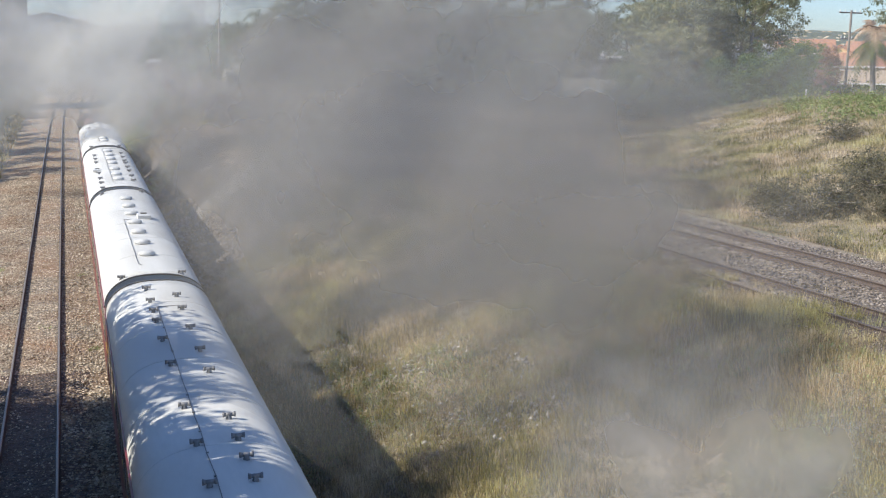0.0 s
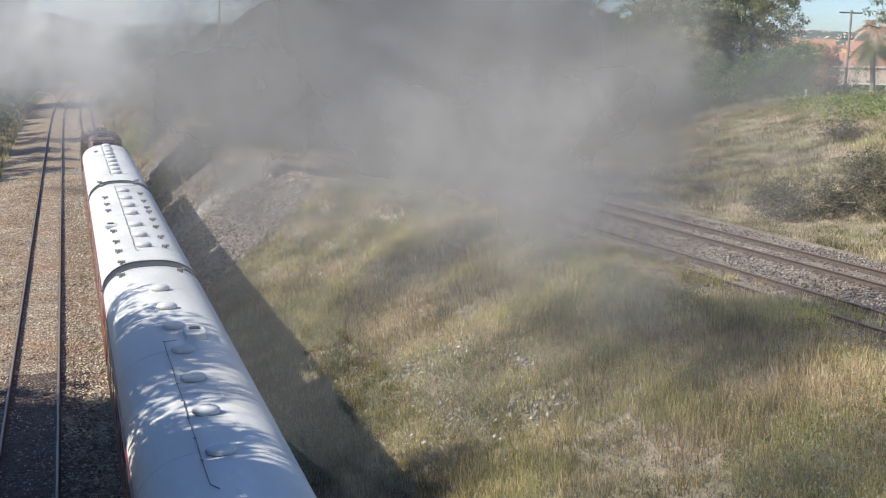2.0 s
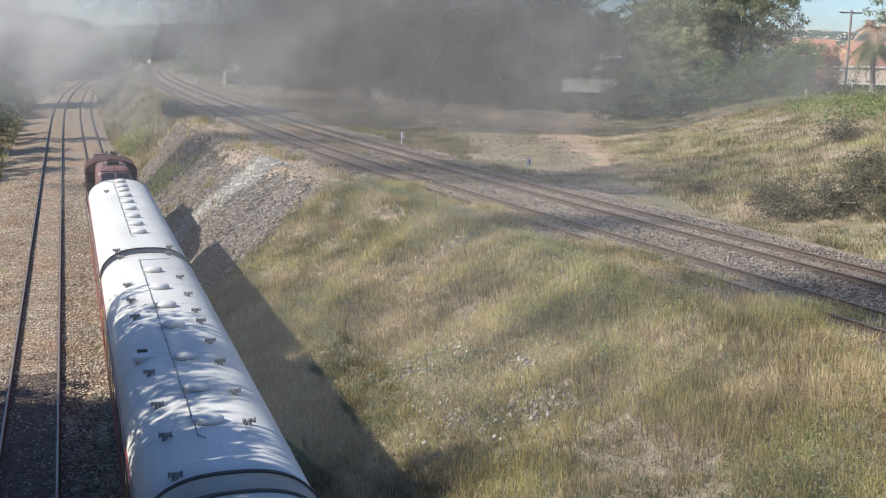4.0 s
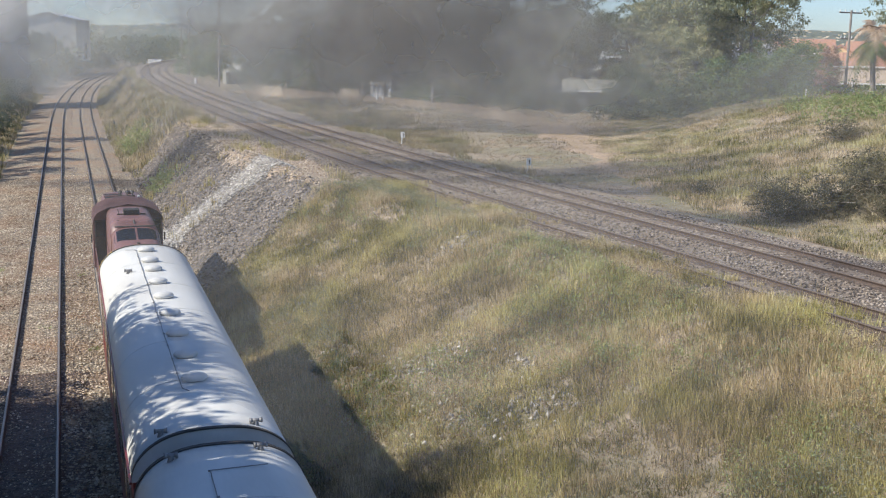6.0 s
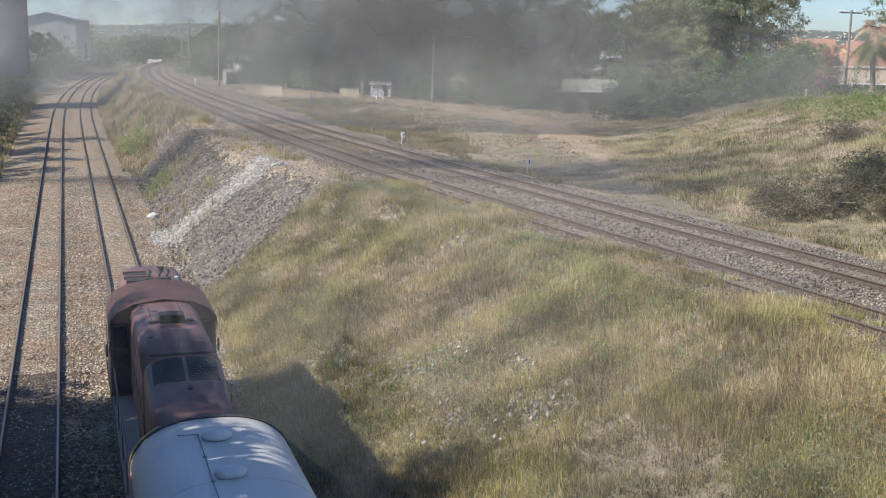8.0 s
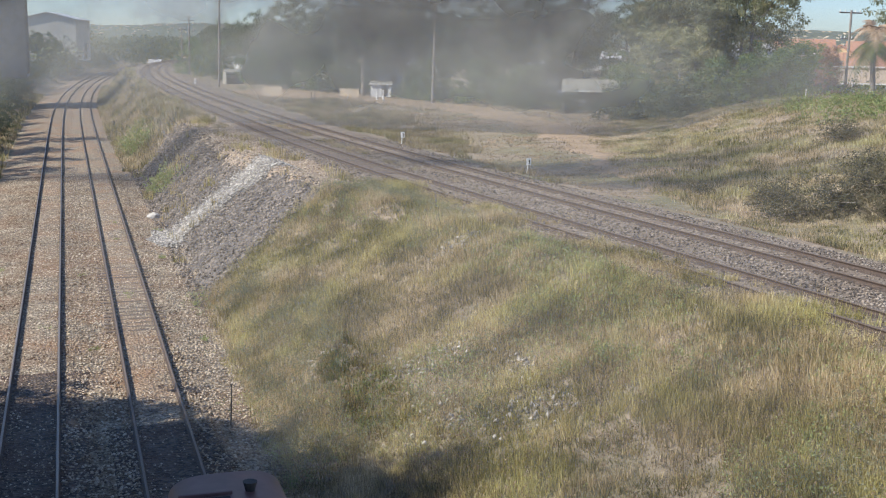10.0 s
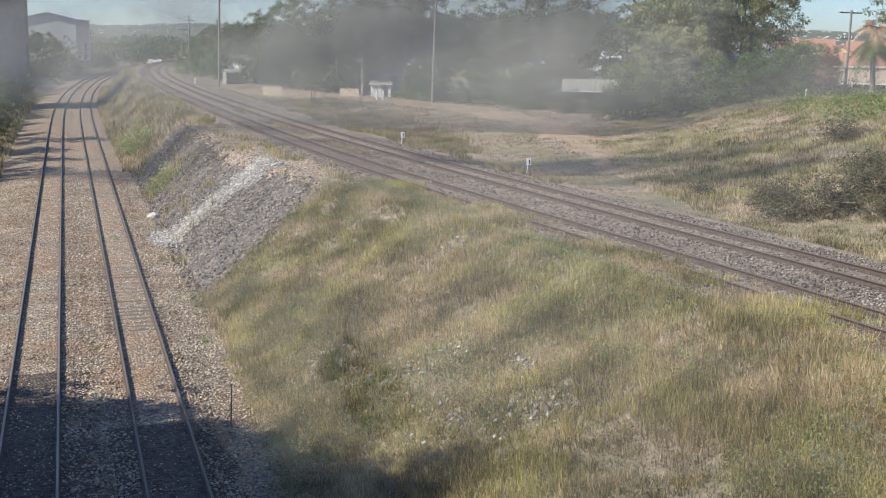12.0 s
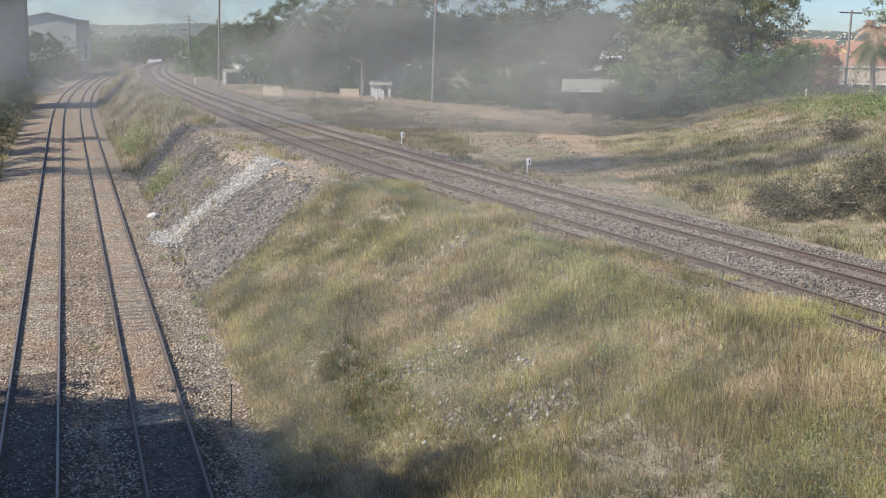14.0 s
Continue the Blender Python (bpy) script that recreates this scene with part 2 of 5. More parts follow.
L_GUM_MID = leafy("sunlit_gum_leaves", [(0.11, 0.135, 0.08), (0.20, 0.22, 0.13), (0.34, 0.345, 0.21)], 0.5, 0.3)
L_GUM_LIGHT = leafy("pale_gum_leaves", [(0.18, 0.20, 0.10), (0.33, 0.335, 0.18), (0.50, 0.46, 0.26)], 0.5, 0.3)
L_BUSH = leafy("bush_leaves", [(0.08, 0.13, 0.05), (0.14, 0.20, 0.075), (0.22, 0.28, 0.12)], 0.5, 0.3)
L_RUSSET = leafy("russet_leaves", [(0.24, 0.14, 0.10), (0.36, 0.21, 0.15), (0.44, 0.29, 0.21)], 0.6, 0.3)
L_PALM = leafy("palm_fronds", [(0.05, 0.09, 0.03), (0.11, 0.15, 0.05), (0.24, 0.20, 0.10)], 0.5, 0.3)
L_PALMDRY = leafy("dead_palm_fronds", [(0.30, 0.20, 0.13), (0.40, 0.29, 0.20), (0.5, 0.38, 0.27)], 0.7, 0.2)


# ---- building helpers ----
def from_arrays(name, verts, faces, material=None, smooth=False):
    me = bpy.data.meshes.new(name)
    verts = np.asarray(verts, dtype=np.float32).reshape(-1, 3)
    faces = np.asarray(faces, dtype=np.int32)
    k = faces.shape[1]
    me.vertices.add(len(verts))
    me.vertices.foreach_set("co", verts.ravel())
    me.loops.add(faces.size)
    me.loops.foreach_set("vertex_index", faces.ravel())
    me.polygons.add(len(faces))
    me.polygons.foreach_set("loop_start", np.arange(0, faces.size, k, dtype=np.int32))
    if smooth:
        me.polygons.foreach_set("use_smooth", np.ones(len(faces), dtype=bool))
    me.update(calc_edges=True)
    me.validate()
    if material:
        me.materials.append(material)
    return me


def part(name, bm, material, parent=None, label="", smooth=False):
    me = bpy.data.meshes.new(name)
    bmesh.ops.recalc_face_normals(bm, faces=bm.faces)
    if smooth:
        for f in bm.faces:
            f.smooth = True
    bm.to_mesh(me)
    bm.free()
    me.materials.append(material)
    ob = new(name, me)
    ob.parent = parent
    if label:
        ob["label"] = label
    return ob


def box(bm, c, s, bevel=0.0, m=None):
    r = bmesh.ops.create_cube(bm, size=1.0, matrix=(m or Matrix()) @ Matrix.LocRotScale(c, None, s))
    if bevel:
        es = list({e for v in r["verts"] for e in v.link_edges})
        bmesh.ops.bevel(bm, geom=es, offset=bevel, segments=2, affect="EDGES", profile=0.5)
    return bm


def bx(c, s, bevel=0.0, m=None):
    return box(bmesh.new(), c, s, bevel, m)


def cyl(bm, a, b, r1, r2=None, seg=10, caps=True):
    a, b = Vector(a), Vector(b)
    q = (b - a).to_track_quat("Z", "Y").to_matrix().to_4x4()
    bmesh.ops.create_cone(bm, cap_ends=caps, segments=seg, radius1=r1, radius2=r1 if r2 is None else r2, depth=(b - a).length,
                          matrix=Matrix.Translation((a + b) / 2) @ q)
    return bm


def prism(bm, outline, y0, y1):
    """A closed outline in x and z drawn out along y."""
    a = [bm.verts.new((x, y0, z)) for x, z in outline]
    b = [bm.verts.new((x, y1, z)) for x, z in outline]
    k = len(outline)
    for i in range(k):
        bm.faces.new((a[i], a[(i + 1) % k], b[(i + 1) % k], b[i]))
    bm.faces.new(a[::-1])
    bm.faces.new(b)
    return bm


def smoothstep(u):
    u = np.clip(u, 0, 1)
    return u * u * (3 - 2 * u)


def curve_through(ys, xs):
    """A smooth line x(y) through a few places along the track."""
    fine = np.linspace(ys[0], ys[-1], 400)
    vals = np.interp(fine, ys, xs)
    pad = 24
    k = np.hanning(2 * pad + 1)
    k /= k.sum()
    ext = np.concatenate([vals[0] - (vals[1] - vals[0]) * np.arange(pad, 0, -1), vals, vals[-1] + (vals[-1] - vals[-2]) * np.arange(1, pad + 1)])
    vals = np.convolve(ext, k, "valid")
    return lambda y: np.interp(y, fine, vals)


# ---- the lie of the land ----
main_shift = curve_through([-20, 140, 170, 200, 240, 291, 350, 420, 520], [0, 0, 0.1, 0.5, 1.9, 5.0, 11, 21, 40])
branch_x = curve_through([-10, 25, 31, 35, 41, 48, 52, 60, 70, 82, 95, 107, 127, 157, 200, 239, 276, 310, 353, 400],
                         [23.6, 20.5, 19.9, 19.5, 18.75, 18.05, 17.6, 16.9, 16.0, 15.3, 14.75, 14.3, 13.7, 13.2, 13.2, 14.6, 17.5, 22.0, 30.5, 43])
MAIN_X = (-1.35, 2.29)
branch_gap = lambda y: np.interp(y, [0, 72, 100, 150, 420], [4.3, 4.3, 3.8, 3.45, 3.45])
foot_x = lambda y: np.interp(y, [0, 30, 43, 60, 85, 120, 200], [30, 28.5, 29, 31.5, 40, 62, 120])


def rough(x, y, s=1.0):
    return (np.sin(x * 0.9 * s + 1.3) * np.sin(y * 0.7 * s + 0.4) + 0.6 * np.sin(x * 2.1 * s + y * 1.3 * s) + 0.4 * np.sin(x * 4.3 * s - y * 3.1 * s + 2)) / 2


def land(x, y):
    x, y = np.asarray(x, float), np.asarray(y, float)
    xb, xm = branch_x(y), main_shift(y)
    right = xm + 5.6
    top = np.maximum(xb - 3.4 - 1.7 * smoothstep((y - 48) / 10) * (1 - smoothstep((y - 118) / 20)), right + 1.5)
    u = np.clip((x - right) / (top - right), 0, 1)
    u = u ** (1 - 0.35 * np.exp(-((y - 58) / 16) ** 2))
    z = -0.38 + 4.05 * (0.75 * u + 0.25 * smoothstep(u)) + 0.07 * rough(x, y, 1.1) * np.clip(u * (1 - u) * 6, 0, 1)
    berm = 0.35 * np.exp(-((x - top + 0.3) / 0.9) ** 2) * (y < 75)
    z = z + berm
    past = x - (xb + 7.5)
    z = np.where(past > 0, 3.67 - 0.35 * smoothstep(past / 2.5) * (1 - smoothstep((past - 4) / 6)) + 0.08 * rough(x, y, 0.5) * np.clip(past / 3, 0, 1), z)
    b = (x - foot_x(y)) / 20
    z = z + np.where(b > 0, 3.2 * smoothstep(b) + 0.22 * rough(x, y, 0.6) * np.clip(b * 4, 0, 1), 0)
    left = (xm - 5.2 - x)
    z = np.where(left > 0, -0.38 + 5.4 * smoothstep((left - 0.4) / 10) * smoothstep((y - 60) / 90) + 0.15 * rough(x, y, 0.7) * np.clip(left / 3, 0, 1), z)
    far = smoothstep((np.hypot(x, y) - 350) / 500)
    return z * (1 - far) + 1.0 * far


def spread(lo, hi, step, grow, far):
    mid = list(np.arange(lo, hi, step))
    a, s = lo, step
    low = []
    while a > far[0]:
        s *= grow
        a -= s
        low.append(a)
    a, s = mid[-1], step
    while a < far[1]:
        s *= grow
        a += s
        mid.append(a)
    return np.array(low[::-1] + mid)


def sheet(name, xs, ys, material, lift=0.0, shape=None):
    X, Y = np.meshgrid(xs, ys)
    Z = land(X, Y) + lift if shape is None else shape(X, Y)
    nx, ny = len(xs), len(ys)
    i = (np.arange(ny - 1)[:, None] * nx + np.arange(nx - 1)[None, :]).ravel()
    return new(name, from_arrays(name, np.stack([X, Y, Z], -1), np.stack([i, i + 1, i + nx + 1, i + nx], -1), material, True))


ground = tagged(sheet("ground", spread(-16, 48, 0.5, 1.15, (-3500, 3500)), spread(8, 330, 1.2, 1.12, (-400, 4500)), M_SOIL),
                "dry soil ground of a railway cutting", "ground", kind="structure")


def strip(name, ys, across, height, material, centre, rag=0.0, label=""):
    """A bed that follows a track: offsets across it and heights."""
    rows = len(across)
    V = []
    rng = np.random.RandomState(3)
    for y in ys:
        c = float(centre(y))
        for k, (a, h) in enumerate(zip(across, height)):
            edge = rag * rng.uniform(-1, 1) if k in (0, rows - 1) else 0
            V.append((c + a + edge, y, h + 0.005 * math.sin(y * 3.1 + a * 5) * (0 < k < rows - 1)))
    n = len(ys)
    i = (np.arange(n - 1)[:, None] * rows + np.arange(rows - 1)[None, :]).ravel()
    ob = new(name, from_arrays(name, V, np.stack([i, i + 1, i + rows + 1, i + rows], -1), material, True))
    return tagged(ob, label, "ballast", kind="structure")


main_ys = np.concatenate([np.arange(8, 150, 0.5), np.arange(150, 480, 3.0)])
mx = lambda y: main_shift(y)
strip("ballast_main", main_ys, [-5.6, -4.2, -3.4, -2.7, -2.3, -1.9, -0.8, -0.4, 0.1, 0.47, 0.85, 1.3, 1.75, 2.85, 3.3, 3.75, 4.3, 5.9],
      [-0.42, -0.3, -0.22, -0.18, -0.18, -0.16, -0.16, -0.18, -0.18, -0.22, -0.19, -0.19, -0.15, -0.15, -0.19, -0.19, -0.28, -0.36], M_BALLAST, mx, 0.45,
      "brown and grey crushed stone ballast under two tracks")
br_ys = np.concatenate([np.arange(14, 130, 0.5), np.arange(130, 400, 3.0)])
strip("ballast_branch", br_ys, [-3.3, -2.3, -1.6, 0, 1.6, 2.2, 2.8, 4.4, 6.0, 6.9, 7.9],
      [3.66, 3.76, 3.84, 3.84, 3.84, 3.78, 3.84, 3.84, 3.84, 3.74, 3.6], M_BALLAST_DARK, branch_x, 0.3,
      "grey-brown stone ballast under the branch tracks")

M_SHADEBED = surf("shade_dark_bed", (0.045, 0.034, 0.027), (0.17, 0.125, 0.09), 8, 0.9, bump=1.0, voronoi=True, c3=(0.09, 0.06, 0.045), scale3=0.4, amount3=0.6, dist=0.08)
M_WORNBED = surf("worn_track_bed", (0.075, 0.058, 0.045), (0.24, 0.185, 0.14), 8, 0.9, bump=1.0, voronoi=True, c3=(0.12, 0.085, 0.062), scale3=0.4, amount3=0.6, dist=0.08)
bed_label = "dark oil-brown ballast under the branch rails, rail shadow coloured in"
# Narrow dark strips colour in the shadow along both sides of each rail.
for side in (-0.7525, 0.7525):
    for line in (branch_x, lambda y: branch_x(y) + branch_gap(y)):
        strip("rail_shade_bed", br_ys, [side - 0.34, side - 0.2, side + 0.2, side + 0.34], [3.82, 3.872, 3.872, 3.82], M_SHADEBED, line, 0.08, bed_label)
strip("branch_bed", br_ys[br_ys > 62], [-1.25, -0.95, -0.4, 0.4, 0.95, 1.2], [3.78, 3.864, 3.862, 3.862, 3.864, 3.78], M_WORNBED, branch_x, 0.2, bed_label)

# Oil-brown strips over the shaded stretch; part of their darkness is painted tree shade.
M_OILSHADE = surf("oil_and_shade_ballast", (0.035, 0.026, 0.02), (0.15, 0.11, 0.08), 9, 0.85, bump=1.0, voronoi=True, c3=(0.10, 0.05, 0.03), scale3=0.5, amount3=0.6, dist=0.08)
strip("oil_and_shade_strip", np.arange(8, 41.5, 0.5), [-5.3, -4.2, -3.4, -2.7, -2.3, -1.9, -0.8, -0.4, 0.1, 0.35],
      [-0.42, -0.285, -0.205, -0.165, -0.165, -0.145, -0.145, -0.165, -0.165, -0.225], M_OILSHADE, mx, 0.3, "oil-stained ballast, coloured darker for the tree shade")
strip("oil_and_shade_bed", np.arange(8, 35, 0.5), [0.7, 0.85, 1.3, 1.75, 2.85, 3.3, 3.75, 4.1],
      [-0.225, -0.175, -0.175, -0.135, -0.135, -0.175, -0.175, -0.3], M_OILSHADE, mx, 0.25, "stained ballast between worn rails, coloured darker for the shade")


# ---- tracks ----
def rail_mesh(name, ys, centre, off, top):
    """One rail: foot, web and head, following the track."""
    prof = [(-0.07, -0.15), (-0.07, -0.135), (-0.012, -0.115), (-0.012, -0.045), (-0.036, -0.035), (-0.036, -0.003), (0.036, -0.003),
            (0.036, -0.035), (0.012, -0.045), (0.012, -0.115), (0.07, -0.135), (0.07, -0.15)]
    k = len(prof)
    V = [(float(centre(y)) + off + px, y, top + pz) for y in ys for px, pz in prof]
    F = [(j * k + a, j * k + (a + 1) % k, (j + 1) * k + (a + 1) % k, (j + 1) * k + a) for j in range(len(ys) - 1) for a in range(k)]
    return from_arrays(name, V, F, M_RAIL)


def head_mesh(name, ys, centre, off, top, shine):
    prof = [(-0.034, -0.003), (-0.028, 0.004), (0.028, 0.004), (0.034, -0.003)]
    V = [(float(centre(y)) + off + px, y, top + pz) for y in ys for px, pz in prof]
    F = [(j * 4 + a, j * 4 + a + 1, j * 4 + a + 5, j * 4 + a + 4) for j in range(len(ys) - 1) for a in range(3)]
    return from_arrays(name, V, F, shine)


sleeper_bm = bx((0, 0, 0), (2.44, 0.23, 0.14), 0.015)
SLEEPER = bpy.data.meshes.new("sleeper")
sleeper_bm.to_mesh(SLEEPER)
sleeper_bm.free()
SLEEPER.materials.append(M_SLEEPER)


def track(name, ys, centre, top, label, worn, bare, step=0.66):
    """bare(y): how far the sleepers stand out of the ballast there."""
    t = tagged(new(name), label, "railway track", group="tracks", kind="structure")
    for off in (-0.7525, 0.7525):
        r = new("rail", rail_mesh("rail", ys, centre, off, top))
        r.parent = t
        h = new("rail_head", head_mesh("rail_head", ys, centre, off, top + 0.001, M_RAILTOP if worn.startswith("polished") else M_RAILDULL))
        h.parent = r
        h["label"] = worn
    rng = random.Random(7)
    y, count = float(ys[0]) + 2, 0
    while y < 150 and count < 200:
        s = new("sleeper", SLEEPER)
        slope = (float(centre(y + 1)) - float(centre(y - 1))) / 2
        s.matrix_basis = pose(float(centre(y)) + rng.uniform(-0.03, 0.03), y, top - 0.25 + bare(y) + rng.uniform(-0.008, 0.008), 0, 0, -math.degrees(math.atan(slope)))
        s.parent = t
        y += step
        count += 1
    return t


track("track_main_left", main_ys, lambda y: mx(y) + MAIN_X[0], 0.0, "rusty steel railway track with polished rail heads in brown ballast",
      "polished running surface", lambda y: 0.0 if y < 42 else -0.02)
track("track_main_right", main_ys, lambda y: mx(y) + MAIN_X[1], 0.0, "worn railway track with sleeper ends showing in ballast",
      "brown worn running surface", lambda y: 0.037 if 46 < y < 60 else -0.02)
track("track_branch_near", br_ys, branch_x, 4.0, "rusty branch track half hidden by dry grass", "dull running surface", lambda y: 0.0)
track("track_branch_far", br_ys, lambda y: branch_x(y) + branch_gap(y), 4.0, "rusty branch track on grey-brown ballast", "dull running surface", lambda y: 0.0)

# ---- the train ----
ROOF_HALF, EAVE, CROWN = 1.46, 3.42, 4.3


def roof_z(x):
    return EAVE + (CROWN - EAVE) * (1 - abs(x / ROOF_HALF) ** 2.6) ** (1 / 1.9)


def roof_outline(n=28, inset=0.0):
    pts = []
    for i in range(n + 1):
        a = math.pi * i / n
        x = -(ROOF_HALF - inset) * math.copysign(abs(math.cos(a)) ** 0.75, math.cos(a))
        pts.append((x, roof_z(x * ROOF_HALF / (ROOF_HALF - inset)) - inset))
    return pts


def dome_vent(parent, x, y):
    """Low oval dome ventilator on a flanged base."""
    z = roof_z(x)
    bm = bmesh.new()
    bmesh.ops.create_uvsphere(bm, u_segments=16, v_segments=10, radius=1, matrix=Matrix.LocRotScale((x, y, z + 0.06), None, (0.27, 0.2, 0.11)))
    v = part("ventilator", bm, M_VENT, parent, smooth=True)
    bm = bmesh.new()
    bmesh.ops.create_cone(bm, cap_ends=True, segments=18, radius1=0.22, radius2=0.2, depth=0.09, matrix=Matrix.LocRotScale((x, y, z + 0.015), None, (1, 0.85, 1)))
    part("base", bm, M_DARKVENT, v, "dark ventilator base")


def torpedo_vent(parent, x, y):
    """Small cross-mounted ventilator with flared ends on a short neck."""
    z = roof_z(x)
    bm = bmesh.new()
    cyl(bm, (x - 0.09, y, z + 0.085), (x + 0.09, y, z + 0.085), 0.038, seg=10)
    cyl(bm, (x - 0.115, y, z + 0.085), (x - 0.06, y, z + 0.085), 0.055, 0.038, seg=10)
    cyl(bm, (x + 0.06, y, z + 0.085), (x + 0.115, y, z + 0.085), 0.038, 0.055, seg=10)
    v = part("ventilator", bm, M_DARKVENT, parent, "small dark torpedo ventilator", smooth=True)
    bm = bmesh.new()
    cyl(bm, (x, y, z - 0.03), (x, y, z + 0.085), 0.065, 0.038, seg=10)
    part("neck", bm, M_DARKVENT, v)


def conduit(parent, x, y0, y1, hook):
    bm = bmesh.new()
    z = roof_z(x) + 0.02
    k = int((y1 - y0) / 1.2) + 1
    for i in range(k):
        a, b = y0 + (y1 - y0) * i / k, y0 + (y1 - y0) * (i + 1) / k
        cyl(bm, (x + 0.012 * math.sin(a * 3), a, z), (x + 0.012 * math.sin(b * 3), b, z), 0.009, seg=6)
        box(bm, (x, b, z - 0.005), (0.05, 0.025, 0.02))
    if hook:
        cyl(bm, (x, y1, z), (x + hook, y1 + 0.05, z), 0.009, seg=6)
        cyl(bm, (x, y0, z), (x + 0.12, y0 - 0.2, z), 0.009, seg=6)
    part("conduit", bm, M_DARKVENT, parent, "thin dark roof conduit")


def roof_box(parent, x, y, sx, sy, sz):
    z = roof_z(x)
    bm = box(bmesh.new(), (x, y, z + sz / 2 - 0.02), (sx, sy, sz), 0.03)
    b = part("roof_box", bm, M_VENT, parent, "grey equipment box on the roof")
    part("roof_box_grille", bx((x, y + sy * 0.2, z + sz - 0.015), (sx * 0.5, sy * 0.3, 0.04), 0.01), M_BLACK, b, "black grille")


def wheelset(parent, y):
    axle = bmesh.new()
    cyl(axle, (-0.8, y, 0.46), (0.8, y, 0.46), 0.07, seg=10)
    a = part("wheelset", axle, M_UNDER, parent)
    for s in (-1, 1):
        w = bmesh.new()
        cyl(w, (s * 0.69, y, 0.46), (s * 0.82, y, 0.46), 0.46, seg=22)
        cyl(w, (s * 0.66, y, 0.46), (s * 0.69, y, 0.46), 0.49, seg=22)
        part("wheel", w, M_UNDER, a)


def bogie(parent, y):
    bm = bmesh.new()
    for s in (-1, 1):
        box(bm, (s * 1.0, y, 0.55), (0.12, 2.9, 0.22), 0.03)
    box(bm, (0, y, 0.6), (1.9, 0.5, 0.25), 0.03)
    part("bogie_frame", bm, M_UNDER, parent)
    for d in (-1.15, 1.15):
        wheelset(parent, y + d)


def coach(y0, y1, label, seam):
    """Origin at rail level under the end that is nearer to the bridge; runs from y0 to y1 along the train."""
    c = tagged(new("railway_coach"), label, "railway coach", group="coaches of the train")
    L = y1 - y0
    a, b = 0.42, L - 0.42
    bm = bmesh.new()
    out = roof_outline()
    n = 24
    rings = [[bm.verts.new((x, a + (b - a) * j / n, z)) for x, z in out] for j in range(n + 1)]
    for j in range(n):
        for i in range(len(out) - 1):
            bm.faces.new((rings[j][i], rings[j][i + 1], rings[j + 1][i + 1], rings[j + 1][i]))
    bm.faces.new(rings[0])
    bm.faces.new(rings[n][::-1])
    roof = part("roof", bm, M_ROOF, c, smooth=False)
    for p in roof.data.polygons:
        p.use_smooth = len(p.vertices) == 4
    # pressed seams and a lip at each end of the roof
    for y in [a + 0.02, b - 0.02] + [a + (b - a) * k / seam for k in range(1, seam)]:
        bm = bmesh.new()
        w, h = (0.05, 0.022) if y in (a + 0.02, b - 0.02) else (0.018, 0.006)
        o = [(x * (1 + h * 0.4), z + h) for x, z in out]
        r0 = [bm.verts.new((x, y - w, z)) for x, z in o]
        r1 = [bm.verts.new((x, y + w, z)) for x, z in o]
        for i in range(len(o) - 1):
            bm.faces.new((r0[i], r0[i + 1], r1[i + 1], r1[i]))
        for ring in (r0, r1):
            low = [bm.verts.new((x, ring[0].co.y, z - 0.03)) for x, z in o]
            for i in range(len(o) - 1):
                bm.faces.new((ring[i], ring[i + 1], low[i + 1], low[i]))
        part("roof_seam", bm, M_ROOF if h < 0.02 else M_UNDER, roof)
    # gutters
    for s in (-1, 1):
        part("gutter", bx((s * (ROOF_HALF + 0.015), (a + b) / 2, EAVE - 0.01), (0.05, b - a, 0.05), 0.01), M_RED, roof)
    bm = bmesh.new()
    half = 1.43
    prism(bm, [(-half, 1.05), (half, 1.05), (half, EAVE - 0.02), (-half, EAVE - 0.02)], a + 0.04, b - 0.04)
    body = part("body", bm, M_RED, c)
    part("cantrail_stripe", bx((-half - 0.006, (a + b) / 2, 2.02), (0.012, b - a - 0.2, 0.06)), M_YELLOW, body, "thin yellow lining")
    for s in (-1, 1):
        for k in range(9):
            y = a + 1.6 + k * (b - a - 3.2) / 8
            w = part("window", bx((s * (half + 0.012), y, 2.55), (0.03, 1.35, 0.85), 0.01), M_DECK, body, "window with a timber-brown frame")
            part("pane", bx((s * (half + 0.024), y, 2.55), (0.02, 1.2, 0.7)), M_GLASS, w, "dark glass")
    part("underframe", bx((0, L / 2, 0.9), (2.5, L - 0.9, 0.28), 0.03), M_UNDER, c)
    for y in (L * 0.38, L * 0.6):
        part("equipment_box", bx((0.6, y, 0.62), (1.0, 1.8, 0.5), 0.04), M_UNDER, c)
    for y in (2.6, L - 2.6):
        bogie(c, y)
    # bellows, half at each end
    for y, d in ((a - 0.2, 0.4), (b + 0.2, 0.4)):
        bm = bmesh.new()
        for k in range(4):
            yy = y - d / 2 + d * (k + 0.5) / 4
            box(bm, (0, yy, 2.35), (1.25 if k % 2 else 1.15, d / 4 + 0.004, 2.7 if k % 2 else 2.6), 0.02)
        part("bellows", bm, M_BLACK, c, "black gangway bellows")
        part("buffer_beam", bx((0, y, 1.0), (2.3, 0.2, 0.25), 0.02), M_UNDER, c)
    c.matrix_basis = pose(MAIN_X[1], y0, 0)
    return c


